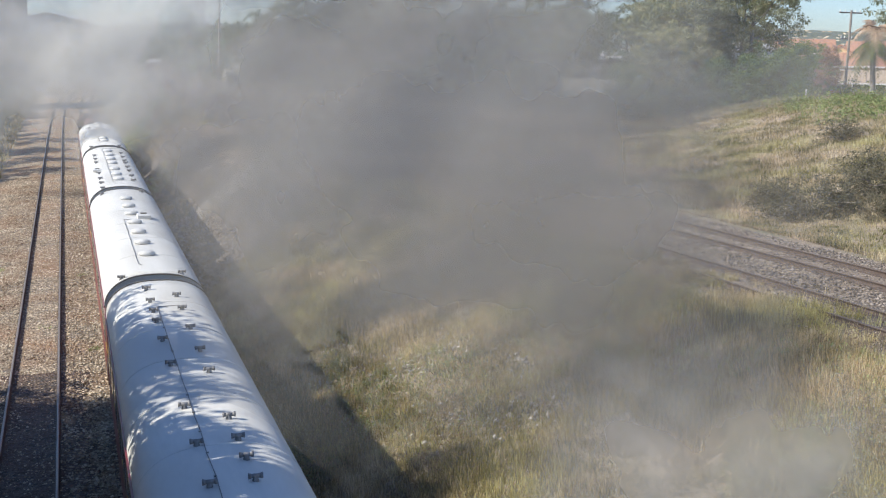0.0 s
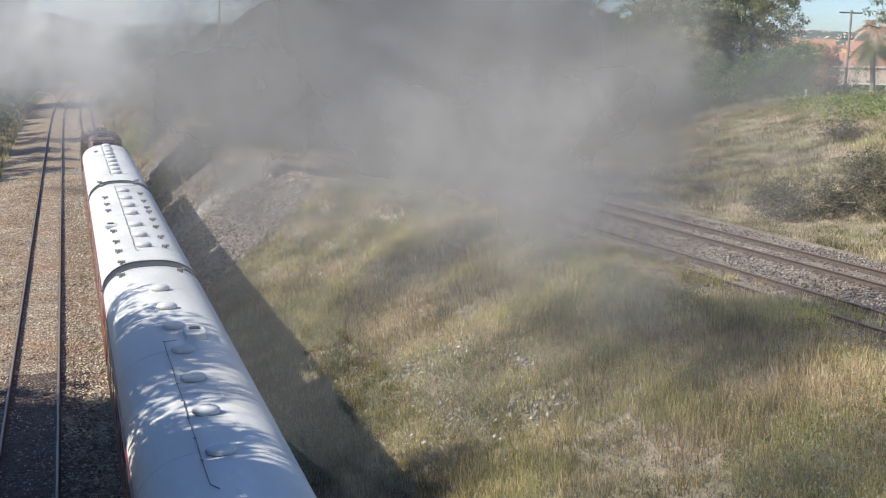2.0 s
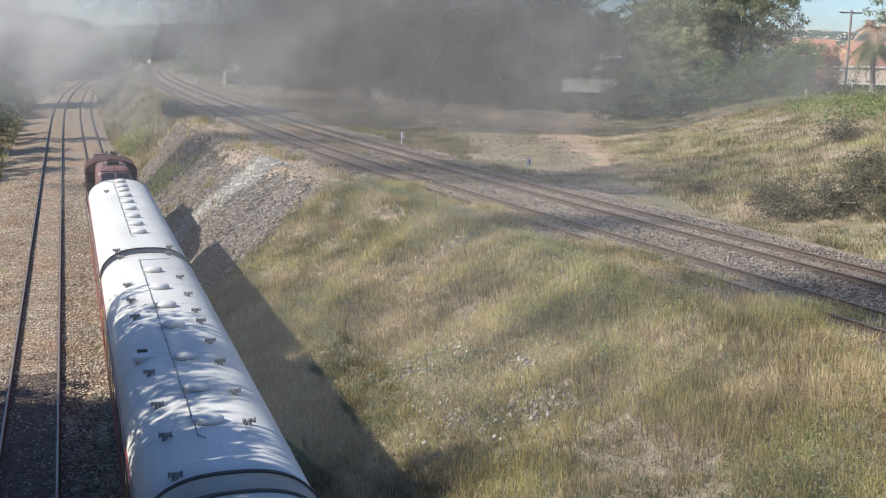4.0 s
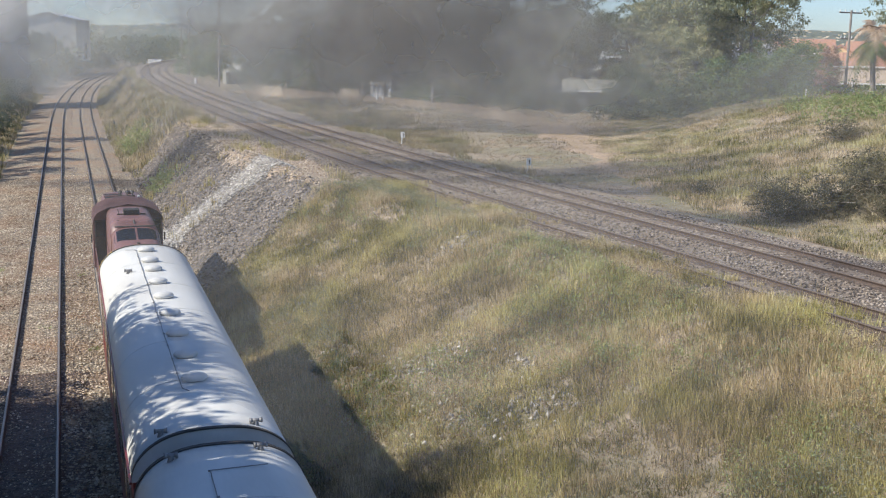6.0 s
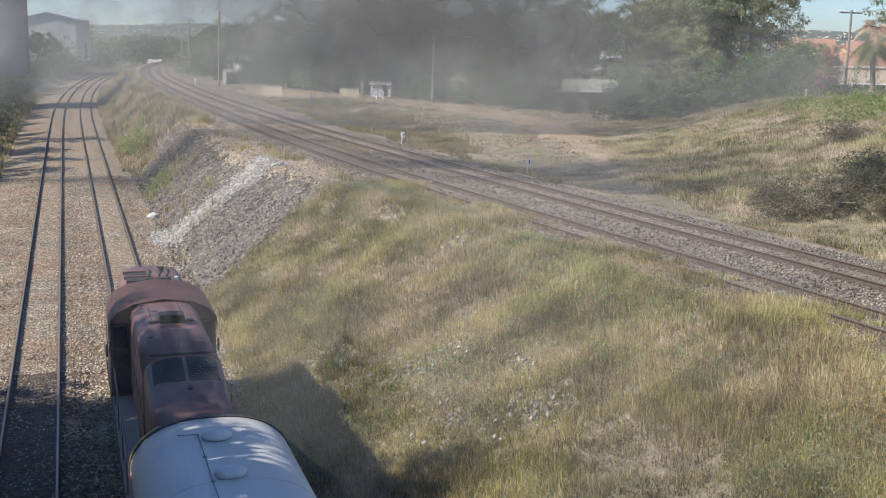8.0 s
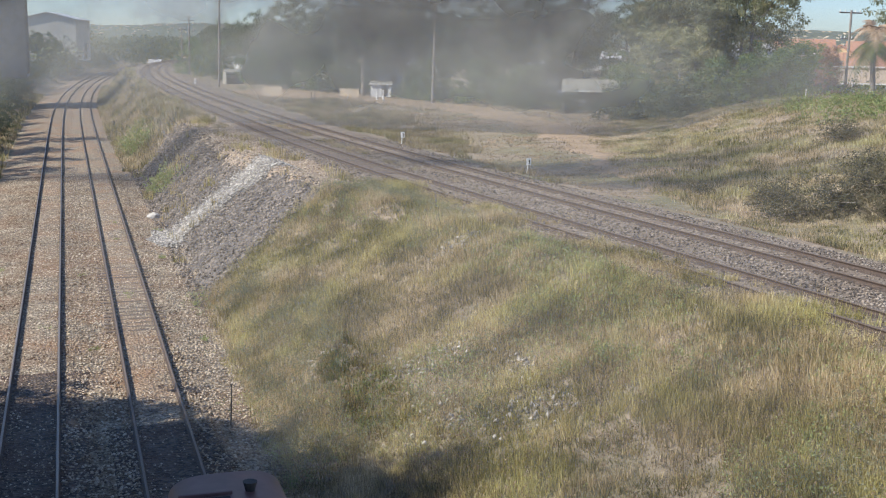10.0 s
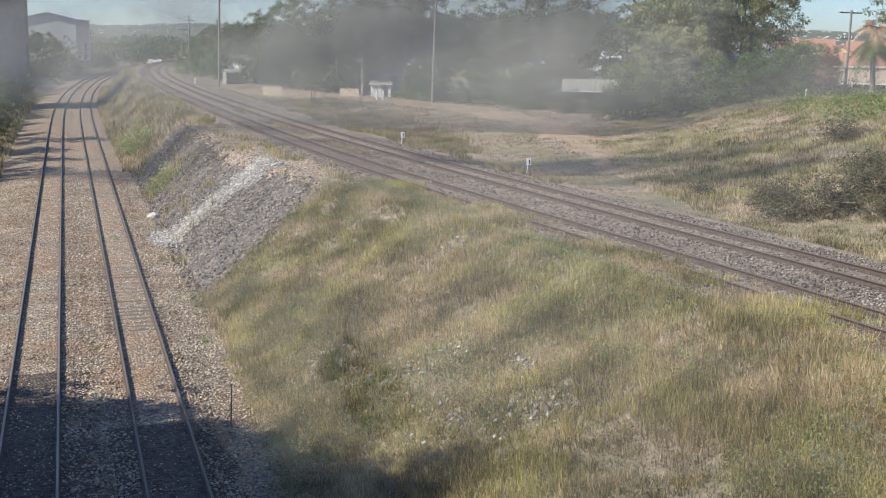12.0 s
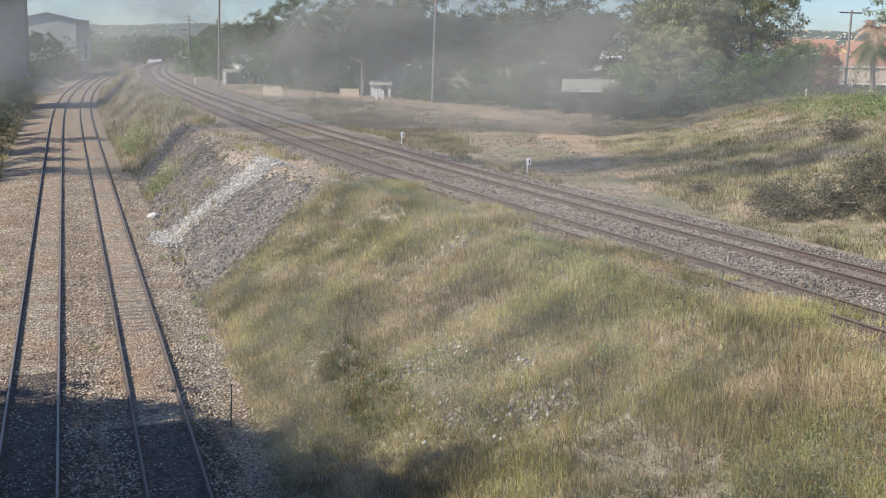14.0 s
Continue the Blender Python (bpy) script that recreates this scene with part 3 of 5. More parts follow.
def build_train():
    made = []
    GREY = "grey-roofed dark red coach"
    c1 = coach(13.5, 34.4, GREY + " with two rows of small ventilators", 7)
    for y in (32.75, 31.2, 30.0, 28.9, 27.05, 24.9, 21.85, 19.7, 17.75):
        torpedo_vent(c1, -0.4, y - 13.5)
    for y in (31.7, 30.1, 28.0, 25.9, 24.15, 21.0, 19.8, 18.8, 17.8):
        torpedo_vent(c1, 0.32, y - 13.5)
    conduit(c1, -0.27, 3.5, 17.0, 0.5)
    c2 = coach(34.4, 55.4, GREY + " with one row of dome ventilators", 6)
    for y in (51.4, 49.1, 46.95, 44.7, 42.45, 40.2, 38.0):
        dome_vent(c2, -0.05, y - 34.4)
    roof_box(c2, 0.36, 46.15 - 34.4, 0.5, 0.75, 0.16)
    for x, y in ((0.78, 35.2), (-0.96, 35.2), (-0.96, 54.3), (0.78, 54.3)):
        torpedo_vent(c2, x, y - 34.4)
    conduit(c2, -0.39, 2.2, 11.3, 0.3)
    c3 = coach(55.4, 76.5, GREY + " with domes between rows of small ventilators", 8)
    for y in (72.85, 70.4, 68.1, 65.9, 62.95, 60.55, 58.45):
        dome_vent(c3, -0.05, y - 55.4)
    for y in (71.9, 69.5, 67.5, 66.3, 64.3, 62.5, 60.2, 58.3, 75.75):
        torpedo_vent(c3, 0.64, y - 55.4)
    for y in (71.4, 69.35, 67.45, 62.25, 59.95, 58.1, 56.1, 75.8):
        torpedo_vent(c3, -0.86, y - 55.4)
    roof_box(c3, -0.9, 63.8 - 55.4, 0.45, 0.7, 0.12)
    conduit(c3, -0.33, 2.4, 19.4, 0.95)
    c4 = coach(76.5, 96.8, GREY + " with nine dome ventilators", 6)
    for y in (95.15, 93.3, 91.85, 89.95, 88.0, 86.0, 83.85, 81.9, 80.05):
        dome_vent(c4, -0.03, y - 76.5)
    for x, y in ((-0.74, 92.0), (-0.92, 77.2), (0.78, 77.2)):
        torpedo_vent(c4, x, y - 76.5)
    conduit(c4, -0.33, 3.0, 18.9, -0.35)
    # yellow edge on the last coach's end
    bm = bmesh.new()
    o = roof_outline(28)
    r0 = [bm.verts.new((x * 1.012, 19.9, z + 0.012)) for x, z in o]
    r1 = [bm.verts.new((x * 1.012, 19.98, z + 0.012)) for x, z in o]
    for i in range(9):
        bm.faces.new((r0[i], r0[i + 1], r1[i + 1], r1[i]))
    part("end_lining", bm, M_YELLOW, c4, "yellow painted roof end edge")
    made += [(c1, 13.5), (c2, 34.4), (c3, 55.4), (c4, 76.5), (locomotive(), 97.0)]
    return made


def locomotive():
    """Hood diesel: nose with lamps, hood, wide cab, short hood. Local y runs away from the bridge."""
    g = tagged(new("diesel_locomotive"), "faded maroon diesel locomotive with a narrow hood and wide cab", "locomotive", group="train")
    part("frame", bx((0, 8.6, 1.25), (2.85, 17.0, 0.3), 0.04), M_UNDER, g)
    part("deck", bx((0, 8.6, 1.43), (2.8, 16.8, 0.05)), M_DECK, g, "worn tan walkway deck")

    def hood_outline(w, z, r):
        pts = [(-w, 1.46)]
        for k in range(15):
            q = math.pi / 2 * k / 14
            pts.append((-w * math.cos(q) ** 0.55, z - 0.45 + 0.45 * math.sin(q) ** 0.8))
        pts += [(-x, zz) for x, zz in pts[:-1][::-1]]
        return pts

    def rounded(ob):
        for p in ob.data.polygons:
            p.use_smooth = len(p.vertices) == 4
        return ob

    hood = rounded(part("hood", prism(bmesh.new(), hood_outline(0.88, 4.08, 0.5), 4.7, 10.6), M_LOCO, g))
    # nose slopes down from the hood's end
    bm = bmesh.new()
    oa, ob_, oc = hood_outline(0.88, 4.06, 0.5), hood_outline(0.88, 3.68, 0.35), hood_outline(0.86, 3.36, 0.3)
    rings = [[bm.verts.new((x, y, z)) for x, z in o] for o, y in ((oa, 4.7), (ob_, 3.3), (oc, 0.75))]
    for p, q in zip(rings[:-1], rings[1:]):
        for i in range(len(p) - 1):
            bm.faces.new((p[i], p[i + 1], q[i + 1], q[i]))
    bm.faces.new(rings[-1])
    nose = rounded(part("nose", bm, M_LOCO, g))
    # two dark panes in the slope, with a rib between them
    for s in (-1, 1):
        bm = bmesh.new()
        n = 8
        up, low = [], []
        for k in range(n + 1):
            f = k / n
            x = s * (0.04 + 0.76 * f)
            drop = 0.45 * (1 - (1 - (abs(x) / 0.88) ** 3.64) ** 0.4) - 0.012
            yu, yl = 4.62 - 0.06 * f * f, 3.62 + 0.12 * f ** 2.2
            up.append(bm.verts.new((x, yu, 4.05 - 0.27 * (4.7 - yu) - drop)))
            low.append(bm.verts.new((x, yl, 4.05 - 0.27 * (4.7 - yl) - drop)))
        for k in range(n):
            bm.faces.new((up[k], up[k + 1], low[k + 1], low[k]))
        bmesh.ops.solidify(bm, geom=bm.faces[:], thickness=0.03)
        part("windscreen_pane", bm, M_GLASS, nose, "dark curved windscreen pane")
    bm = bmesh.new()
    cyl(bm, (0, 5.9, 4.16), (0.02, 3.3, 3.66), 0.035, seg=8)
    cyl(bm, (0.02, 3.3, 3.55), (0.02, 3.3, 3.72), 0.06, seg=8)
    part("centre_rib", bm, M_UNDER, nose)
    bm = box(bmesh.new(), (0, 4.75, 4.09), (1.5, 0.08, 0.05), 0.01)
    part("brow", bm, M_UNDER, nose)
    # number board with plain bars, lamps
    part("number_board", bx((0, 0.71, 2.75), (1.5, 0.08, 0.34), 0.02), M_BLACK, nose)
    bar = part("number_bars", bx((-0.5, 0.665, 2.76), (0.07, 0.02, 0.2)), M_WHITE, nose, "white painted characters")
    for x in (-0.36, -0.22, -0.08):
        box_bm = bx((x, 0.665, 2.76), (0.07, 0.02, 0.2))
        part("number_bars", box_bm, M_WHITE, nose, "white painted characters")
    part("lamp_housing", bx((0.12, 0.68, 3.36), (0.52, 0.24, 0.26), 0.05), M_UNDER, nose)
    for x in (0.0, 0.24):
        bm = bmesh.new()
        cyl(bm, (x, 0.60, 3.38), (x, 0.53, 3.38), 0.11, seg=16)
        part("headlight", bm, M_WHITE, nose, "pale round headlight")
        bm = bmesh.new()
        cyl(bm, (x, 0.62, 3.38), (x, 0.55, 3.38), 0.13, seg=16)
        part("headlight_rim", bm, M_DARKVENT, nose, "metal headlight rim")
    # hood roof fittings
    part("exhaust_stack", bx((0.02, 8.0, 4.18), (0.62, 0.5, 0.22), 0.03), M_BLACK, hood, "sooty black exhaust stack")
    part("stack_flange", bx((0.02, 8.0, 4.09), (1.1, 0.14, 0.03)), M_UNDER, hood)
    for x, y, sx, sy in ((-0.45, 9.0, 0.03, 1.4), (0.35, 9.3, 0.03, 1.5), (-0.45, 10.1, 0.45, 0.06), (-0.55, 6.6, 0.1, 0.1), (0.55, 6.2, 0.1, 0.1)):
        part("hood_strap", bx((x, y, roof_step(x)), (sx, sy, 0.03)), M_UNDER, hood)
    for s in (-1, 1):
        for k in range(6):
            d = part("hood_door", bx((s * 0.885, 5.4 + k * 0.9, 2.7), (0.03, 0.8, 1.7), 0.01), M_LOCO, hood)
            part("door_latch", bx((s * 0.905, 5.7 + k * 0.9, 2.7), (0.02, 0.05, 0.16)), M_UNDER, d)
    # wide cab
    out = [(-1.42, 1.46), (-1.42, 3.3), (-1.38, 3.6), (-1.2, 3.82), (-0.8, 4.02), (0, 4.14), (0.8, 4.02), (1.2, 3.82), (1.38, 3.6), (1.42, 3.3), (1.42, 1.46)]
    cab = part("cab", prism(bmesh.new(), out, 10.6, 13.0), M_LOCO, g)
    o2 = [(x * 1.015, z + 0.03) for x, z in out[1:-1]]
    bm = bmesh.new()
    r = [[bm.verts.new((x, y, z)) for x, z in o2] for y in (10.25, 13.1)]
    for i in range(len(o2) - 1):
        bm.faces.new((r[0][i], r[0][i + 1], r[1][i + 1], r[1][i]))
    bmesh.ops.solidify(bm, geom=bm.faces[:], thickness=0.04)
    part("cab_roof", bm, M_LOCO, cab, smooth=True)
    for s in (-1, 1):
        part("cab_door", bx((s * 1.14, 10.57, 2.5), (0.44, 0.05, 1.95), 0.01), M_UNDER, cab, "dark end door")
        part("cab_window", bx((s * 1.14, 10.55, 3.1), (0.36, 0.05, 0.6), 0.01), M_GLASS, cab, "dark end window")
        part("side_window", bx((s * 1.425, 11.8, 2.9), (0.03, 1.3, 0.75), 0.01), M_GLASS, cab, "dark side window")
        part("mirror", bx((s * 1.5, 10.75, 2.7), (0.05, 0.12, 0.35), 0.02), M_BLACK, cab)
    # short hood past the cab
    sh = rounded(part("short_hood", prism(bmesh.new(), hood_outline(0.95, 3.95, 0.5), 13.0, 16.2), M_LOCO, g))
    for k in (0, 1):
        part("fan_opening", bx((-0.42, 14.1 + k * 0.75, 3.93), (0.75, 0.5, 0.08), 0.01), M_BLACK, sh, "black roof opening")
        part("opening_rim", bx((-0.42, 14.48 + k * 0.75, 3.95), (0.85, 0.06, 0.1), 0.01), M_LOCO, sh)
    bm = bmesh.new()
    for x in (-0.18, 0.12, 0.34):
        cyl(bm, (x, 13.3, 4.22), (x + 0.02, 13.75, 4.24), 0.03, 0.09, seg=10)
        cyl(bm, (x, 13.35, 3.95), (x, 13.35, 4.22), 0.03, seg=8)
    box(bm, (0.08, 13.3, 4.12), (0.75, 0.1, 0.08), 0.02)
    part("horn", bm, M_UNDER, sh, "cluster of dark air horns")
    bm = bmesh.new()
    cyl(bm, (0.62, 13.5, 3.8), (0.62, 13.5, 4.12), 0.07, 0.06, seg=12)
    part("beacon", bm, M_WHITE, sh, "small white beacon")
    bm = bmesh.new()
    cyl(bm, (0.3, 15.3, 3.85), (0.3, 15.3, 4.1), 0.05, 0.12, seg=10)
    part("roof_vent", bm, M_UNDER, sh)
    # handrails
    for s in (-1, 1):
        bm = bmesh.new()
        for y in (1.0, 3.2, 5.4, 7.6, 9.8, 14.0, 16.0):
            cyl(bm, (s * 1.36, y, 1.45), (s * 1.36, y, 2.4), 0.02, seg=6)
        cyl(bm, (s * 1.36, 1.0, 2.4), (s * 1.36, 10.0, 2.4), 0.022, seg=6)
        cyl(bm, (s * 1.36, 13.4, 2.4), (s * 1.36, 16.2, 2.4), 0.022, seg=6)
        part("handrail", bm, M_LOCO, g)
    part("fuel_tank", bx((0, 8.6, 0.75), (2.5, 4.0, 0.8), 0.12), M_UNDER, g)
    for y in (3.4, 13.8):
        bogie(g, y)
    for y in (0.15, 17.05):
        part("coupler", bx((0, y, 1.0), (0.3, 0.5, 0.3), 0.05), M_UNDER, g)
    g.matrix_basis = pose(MAIN_X[1], 97.0, 0)
    return g


def roof_step(x):
    return 4.08 - 0.12 * abs(x) ** 1.5 + 0.01


TRAIN = build_train()


# ---- spoil, gravel and dirt on the slopes ----
def patch(name, y0, y1, lo, hi, step, material, lift, lump, label, category):
    """A ragged-edged layer on the land between the lines lo(y) and hi(y)."""
    ys = np.arange(y0, y1, step)
    n = 2 + int(max(float(hi(y)) - float(lo(y)) for y in ys) / step)
    rng = np.random.RandomState(5)
    V = []
    for j, y in enumerate(ys):
        end = min(j, len(ys) - 1 - j)
        a, b = float(lo(y)) + 0.3 * math.sin(y * 2.1) + rng.uniform(-0.2, 0.2), float(hi(y)) + 0.3 * math.sin(y * 1.7 + 1) + rng.uniform(-0.2, 0.2)
        for i in range(n):
            x = a + (b - a) * i / (n - 1)
            yy = y + 0.25 * math.sin(x * 2.3) * (end < 2)
            inner = min(1, i / 2, (n - 1 - i) / 2, end / 2)
            z = float(land(x, yy)) + lift * inner - 0.06 * (1 - inner) + lump * inner * (noise.fractal((x * 0.9, yy * 0.9, 3.1), 1.0, 2.0, 4) + 0.3 * rng.uniform(-1, 1))
            V.append((x, yy, z))
    i = (np.arange(len(ys) - 1)[:, None] * n + np.arange(n - 1)[None, :]).ravel()
    ob = new(name, from_arrays(name, V, np.stack([i, i + 1, i + n + 1, i + n], -1), material, True))
    return tagged(ob, label, category, kind="structure")


slope_top = lambda y: branch_x(y) - 5.1
patch("spoil_slope", 50, 118, lambda y: mx(y) + 5.2, lambda y: min(slope_top(y), 6.0 + max(0, y - 52) * 1.3), 0.3, M_SPOIL, 0.07, 0.09,
      "dark grey broken rock and spoil on the cutting slope", "spoil")
patch("gravel_chute", 65.6, 70.6, lambda y: 4.4 - 0.6 * math.sin((y - 65) * 0.6), lambda y: slope_top(y) + 0.6, 0.22, M_GRAVEL, 0.17, 0.07,
      "pale grey gravel spilled down the slope", "gravel")
M_SHOULDER = surf("tan_gravel", (0.17, 0.125, 0.085), (0.50, 0.40, 0.285), 8, 0.9, bump=1.0, voronoi=True, c3=(0.36, 0.25, 0.165), scale3=0.4, amount3=0.5, dist=0.08)
patch("shoulder_gravel", 57, 128, lambda y: slope_top(y) - 0.2 - 1.4 * math.exp(-((y - 72) / 12) ** 2), lambda y: branch_x(y) - 1.3, 0.35, M_SHOULDER, 0.12, 0.03,
      "tan gravel shoulder beside the branch track", "gravel")
dirt_mid = curve_through([44, 50, 57, 65, 78, 100, 121, 136, 149, 168, 185], [29.5, 30, 30.9, 32.5, 35.9, 40.6, 41.2, 37.1, 31.5, 25.6, 22])
taper = lambda y: min(1, max(0, (y - 46) / 14), max(0, (176 - y) / 12))
patch("dirt_track", 46, 176, lambda y: dirt_mid(y) - taper(y) * (1.9 + max(0, (y - 80) * 0.03) + 0.7 * math.sin(y * 0.6)), lambda y: dirt_mid(y) + 0.1 + taper(y) * (1.8 + max(0, (y - 80) * 0.06) + 0.6 * math.sin(y * 0.83)), 0.6, M_DIRT, 0.04, 0.03,
      "bare tan dirt track beyond the railway", "dirt track")


# ---- stones ----
def stones(name, n, place, size, material, label, seed):
    rng = np.random.RandomState(seed)
    base = np.array([(1, 0, 0), (-1, 0, 0), (0, 1, 0), (0, -1, 0), (0, 0, 1), (0, 0, -0.6)], float)
    tri = np.array([(0, 2, 4), (2, 1, 4), (1, 3, 4), (3, 0, 4), (2, 0, 5), (1, 2, 5), (3, 1, 5), (0, 3, 5)])
    x, y, z = place(rng, n)
    n = len(x)
    s = size[0] + (size[1] - size[0]) * rng.rand(n, 1, 1) ** 2.5
    v = base[None] * (0.55 + 0.75 * rng.rand(n, 6, 3)) * s
    a = rng.rand(n) * 6.28
    ca, sa = np.cos(a)[:, None], np.sin(a)[:, None]
    vx, vy = v[..., 0] * ca - v[..., 1] * sa, v[..., 0] * sa + v[..., 1] * ca
    V = np.stack([vx + x[:, None], vy + y[:, None], v[..., 2] * 0.7 + z[:, None]], -1)
    F = (tri[None] + (np.arange(n) * 6)[:, None, None]).reshape(-1, 3)
    return tagged(new(name, from_arrays(name, V, F, material)), label, "stones", kind="stuff")


def on_main(rng, n):
    y = 24 + 76 * rng.rand(n) ** 1.6
    x = rng.uniform(-5.0, 5.7, n)
    keep = np.ones(n, bool)
    for c in MAIN_X:
        for s in (-0.7525, 0.7525):
            keep &= np.abs(x - c - s) > 0.09
    x, y = x[keep], y[keep]
    return x, y, np.interp(x, [-5, -4.2, -3.4, -2.6, 3.7, 4.3, 5.9], [-0.36, -0.3, -0.2, -0.17, -0.17, -0.28, -0.34]) + 0.005


def on_branch(rng, n):
    y = 26 + 60 * rng.rand(n) ** 1.4
    d = rng.uniform(-2.6, 7.4, n)
    for_rail = np.ones(n, bool)
    for c in (0, 4.3):
        for s in (-0.7525, 0.7525):
            for_rail &= np.abs(d - c - s) > 0.1
    bed = np.minimum(np.abs(d), np.abs(d - 4.3)) < 1.05
    for_rail &= ~bed | (rng.rand(n) < 0.25)
    y, d = y[for_rail], d[for_rail]
    return branch_x(y) + d, y, np.interp(d, [-2.6, -1.6, 6.0, 7.4], [3.74, 3.84, 3.84, 3.67]) + 0.01


def on_slope(rng, n):
    y = rng.uniform(50, 116, n)
    x = 4.9 + (slope_top(y) - 4.9) * rng.rand(n)
    keep = x < 6.0 + np.maximum(0, y - 52) * 1.3
    return x[keep], y[keep], land(x[keep], y[keep]) + 0.1


def on_chute(rng, n):
    y = rng.normal(68.1, 1.3, n)
    x = 4.4 + (slope_top(y) - 3.6) * rng.rand(n)
    return x, y, land(x, y) + 0.19


M_STONE = leafy("loose_ballast", [(0.11, 0.07, 0.046), (0.30, 0.225, 0.155), (0.46, 0.37, 0.27), (0.66, 0.56, 0.43)], 0.9, 0.0, 0.95, 1.2, -0.55)
M_STONE_DARK = leafy("loose_spoil", [(0.06, 0.05, 0.042), (0.17, 0.14, 0.115), (0.40, 0.34, 0.28)], 0.95, 0.0, 0.95, 1.2, -0.6)
M_STONE_PALE = leafy("loose_pale_gravel", [(0.16, 0.145, 0.13), (0.30, 0.28, 0.25), (0.62, 0.58, 0.52)], 0.9, 0.0, 0.95, 1.2, -0.6)
stones("ballast_stones", 62000, on_main, (0.032, 0.075), M_STONE, "loose brown and grey ballast stones", 1)
stones("branch_stones", 26000, on_branch, (0.035, 0.08), M_STONE_DARK, "loose grey ballast stones of the branch", 2)


def on_shoulder(rng, n):
    y = rng.uniform(50, 112, n)
    x = slope_top(y) - 0.6 + 3.9 * rng.rand(n)
    return x, y, land(x, y) + 0.13


stones("shoulder_stones", 9000, on_shoulder, (0.03, 0.08), M_STONE, "loose tan gravel beside the branch", 6)
stones("spoil_stones", 24000, on_slope, (0.03, 0.13), M_STONE_DARK, "broken dark rock on the slope", 3)
stones("gravel_stones", 8000, on_chute, (0.04, 0.11), M_STONE_PALE, "pale loose gravel", 4)


def on_rubble(rng, n):
    cx = np.array([8.2, 9.4, 10.6, 12.5, 11.2, 9.0, 14.0, 8.0])
    cy = np.array([38.5, 34.5, 33.6, 30.5, 27.5, 29.5, 42.0, 44.0])
    k = rng.randint(0, 8, n)
    x, y = cx[k] + rng.normal(0, 0.55, n), cy[k] + rng.normal(0, 0.6, n)
    return x, y, land(x, y) + 0.03


stones("slope_rubble", 1600, on_rubble, (0.03, 0.13), M_STONE_PALE, "pale rubble showing through the grass", 5)
bm = bmesh.new()
bmesh.ops.create_icosphere(bm, subdivisions=2, radius=1, matrix=Matrix.LocRotScale((5.0, 76.5, -0.2), None, (0.42, 0.34, 0.26)))
for v in bm.verts:
    v.co += 0.06 * Vector((noise.noise(v.co * 4), noise.noise(v.co * 4 + Vector((7, 0, 0))), noise.noise(v.co * 4 + Vector((0, 9, 0)))))
tagged(part("boulder", bm, M_STONE_PALE), "pale rock lying at the foot of the slope", "rock")


# ---- grass and weeds ----
def blades(name, x, y, z, height, width, count, material, label, seed, lean=0.45, clump=0.16):
    """Tufts: count tapered leaning blades round each place."""
    rng = np.random.RandomState(seed)
    n = len(x)
    x, y, z = (np.repeat(a, count) for a in (x, y, z))
    h = np.repeat(height, count) * rng.uniform(0.55, 1.15, n * count)
    a, r = rng.rand(n * count) * 6.283, clump * np.sqrt(rng.rand(n * count))
    bxx, byy = x + r * np.cos(a), y + r * np.sin(a)
    d = a + rng.normal(0, 0.8, n * count)
    le = h * lean * rng.rand(n * count)
    w = width * rng.uniform(0.6, 1.3, n * count)
    f = rng.rand(n * count) * 3.14
    wx, wy = np.cos(f) * w / 2, np.sin(f) * w / 2
    z0 = z - 0.04
    V = np.stack([np.stack([bxx - wx, byy - wy, z0], -1), np.stack([bxx + wx, byy + wy, z0], -1),
                  np.stack([bxx + le * np.cos(d), byy + le * np.sin(d), z0 + h], -1)], 1)
    F = np.arange(n * count * 3).reshape(-1, 3)
    return tagged(new(name, from_arrays(name, V, F, material)), label, "grass", kind="stuff")


GRAIN = np.random.RandomState(77).rand(64, 64)


def grain(u, v):
    """Smooth random relief over a plane, 0 to 1."""
    i, j = np.floor(u).astype(int), np.floor(v).astype(int)
    a, b = smoothstep(u - i), smoothstep(v - j)
    p, q = GRAIN[i % 64, j % 64] * (1 - a) + GRAIN[(i + 1) % 64, j % 64] * a, GRAIN[i % 64, (j + 1) % 64] * (1 - a) + GRAIN[(i + 1) % 64, (j + 1) % 64] * a
    return p * (1 - b) + q * b


def drift(x, y, s, o=0.0):
    """Patchy variation over the ground, about 0 to 1."""
    u, v = x * s * 0.42 + 17.3 * o, y * s * 0.30 + 9.1 * o
    return np.clip(0.5 + 1.35 * (0.55 * grain(u, v) + 0.28 * grain(u * 2.3 + 5, v * 2.3) + 0.17 * grain(u * 5.1, v * 5.1 + 3) - 0.5), 0, 1)


rng = np.random.RandomState(11)
def slope_places(n, rng, low=0.0, edge=0.95):
    """Random places on the grown part of the cutting slope."""
    y = 14 + 70 * rng.rand(n) ** 1.4
    lo, hi = mx(y) + 4.5 + 0.02 * (y - 30), branch_x(y) - np.where(y < 62, edge, 3.6)
    x = lo + (hi - lo) * rng.rand(n)
    keep = (x > 6.0 + np.maximum(0, y - 52) * 1.3 - 1.2 * (y < 52) - 1.8 * rng.rand(n) ** 2) & (x > lo + 0.2 + 0.9 * drift(x, y, 1.5) * rng.rand(n))
    return x[keep], y[keep]


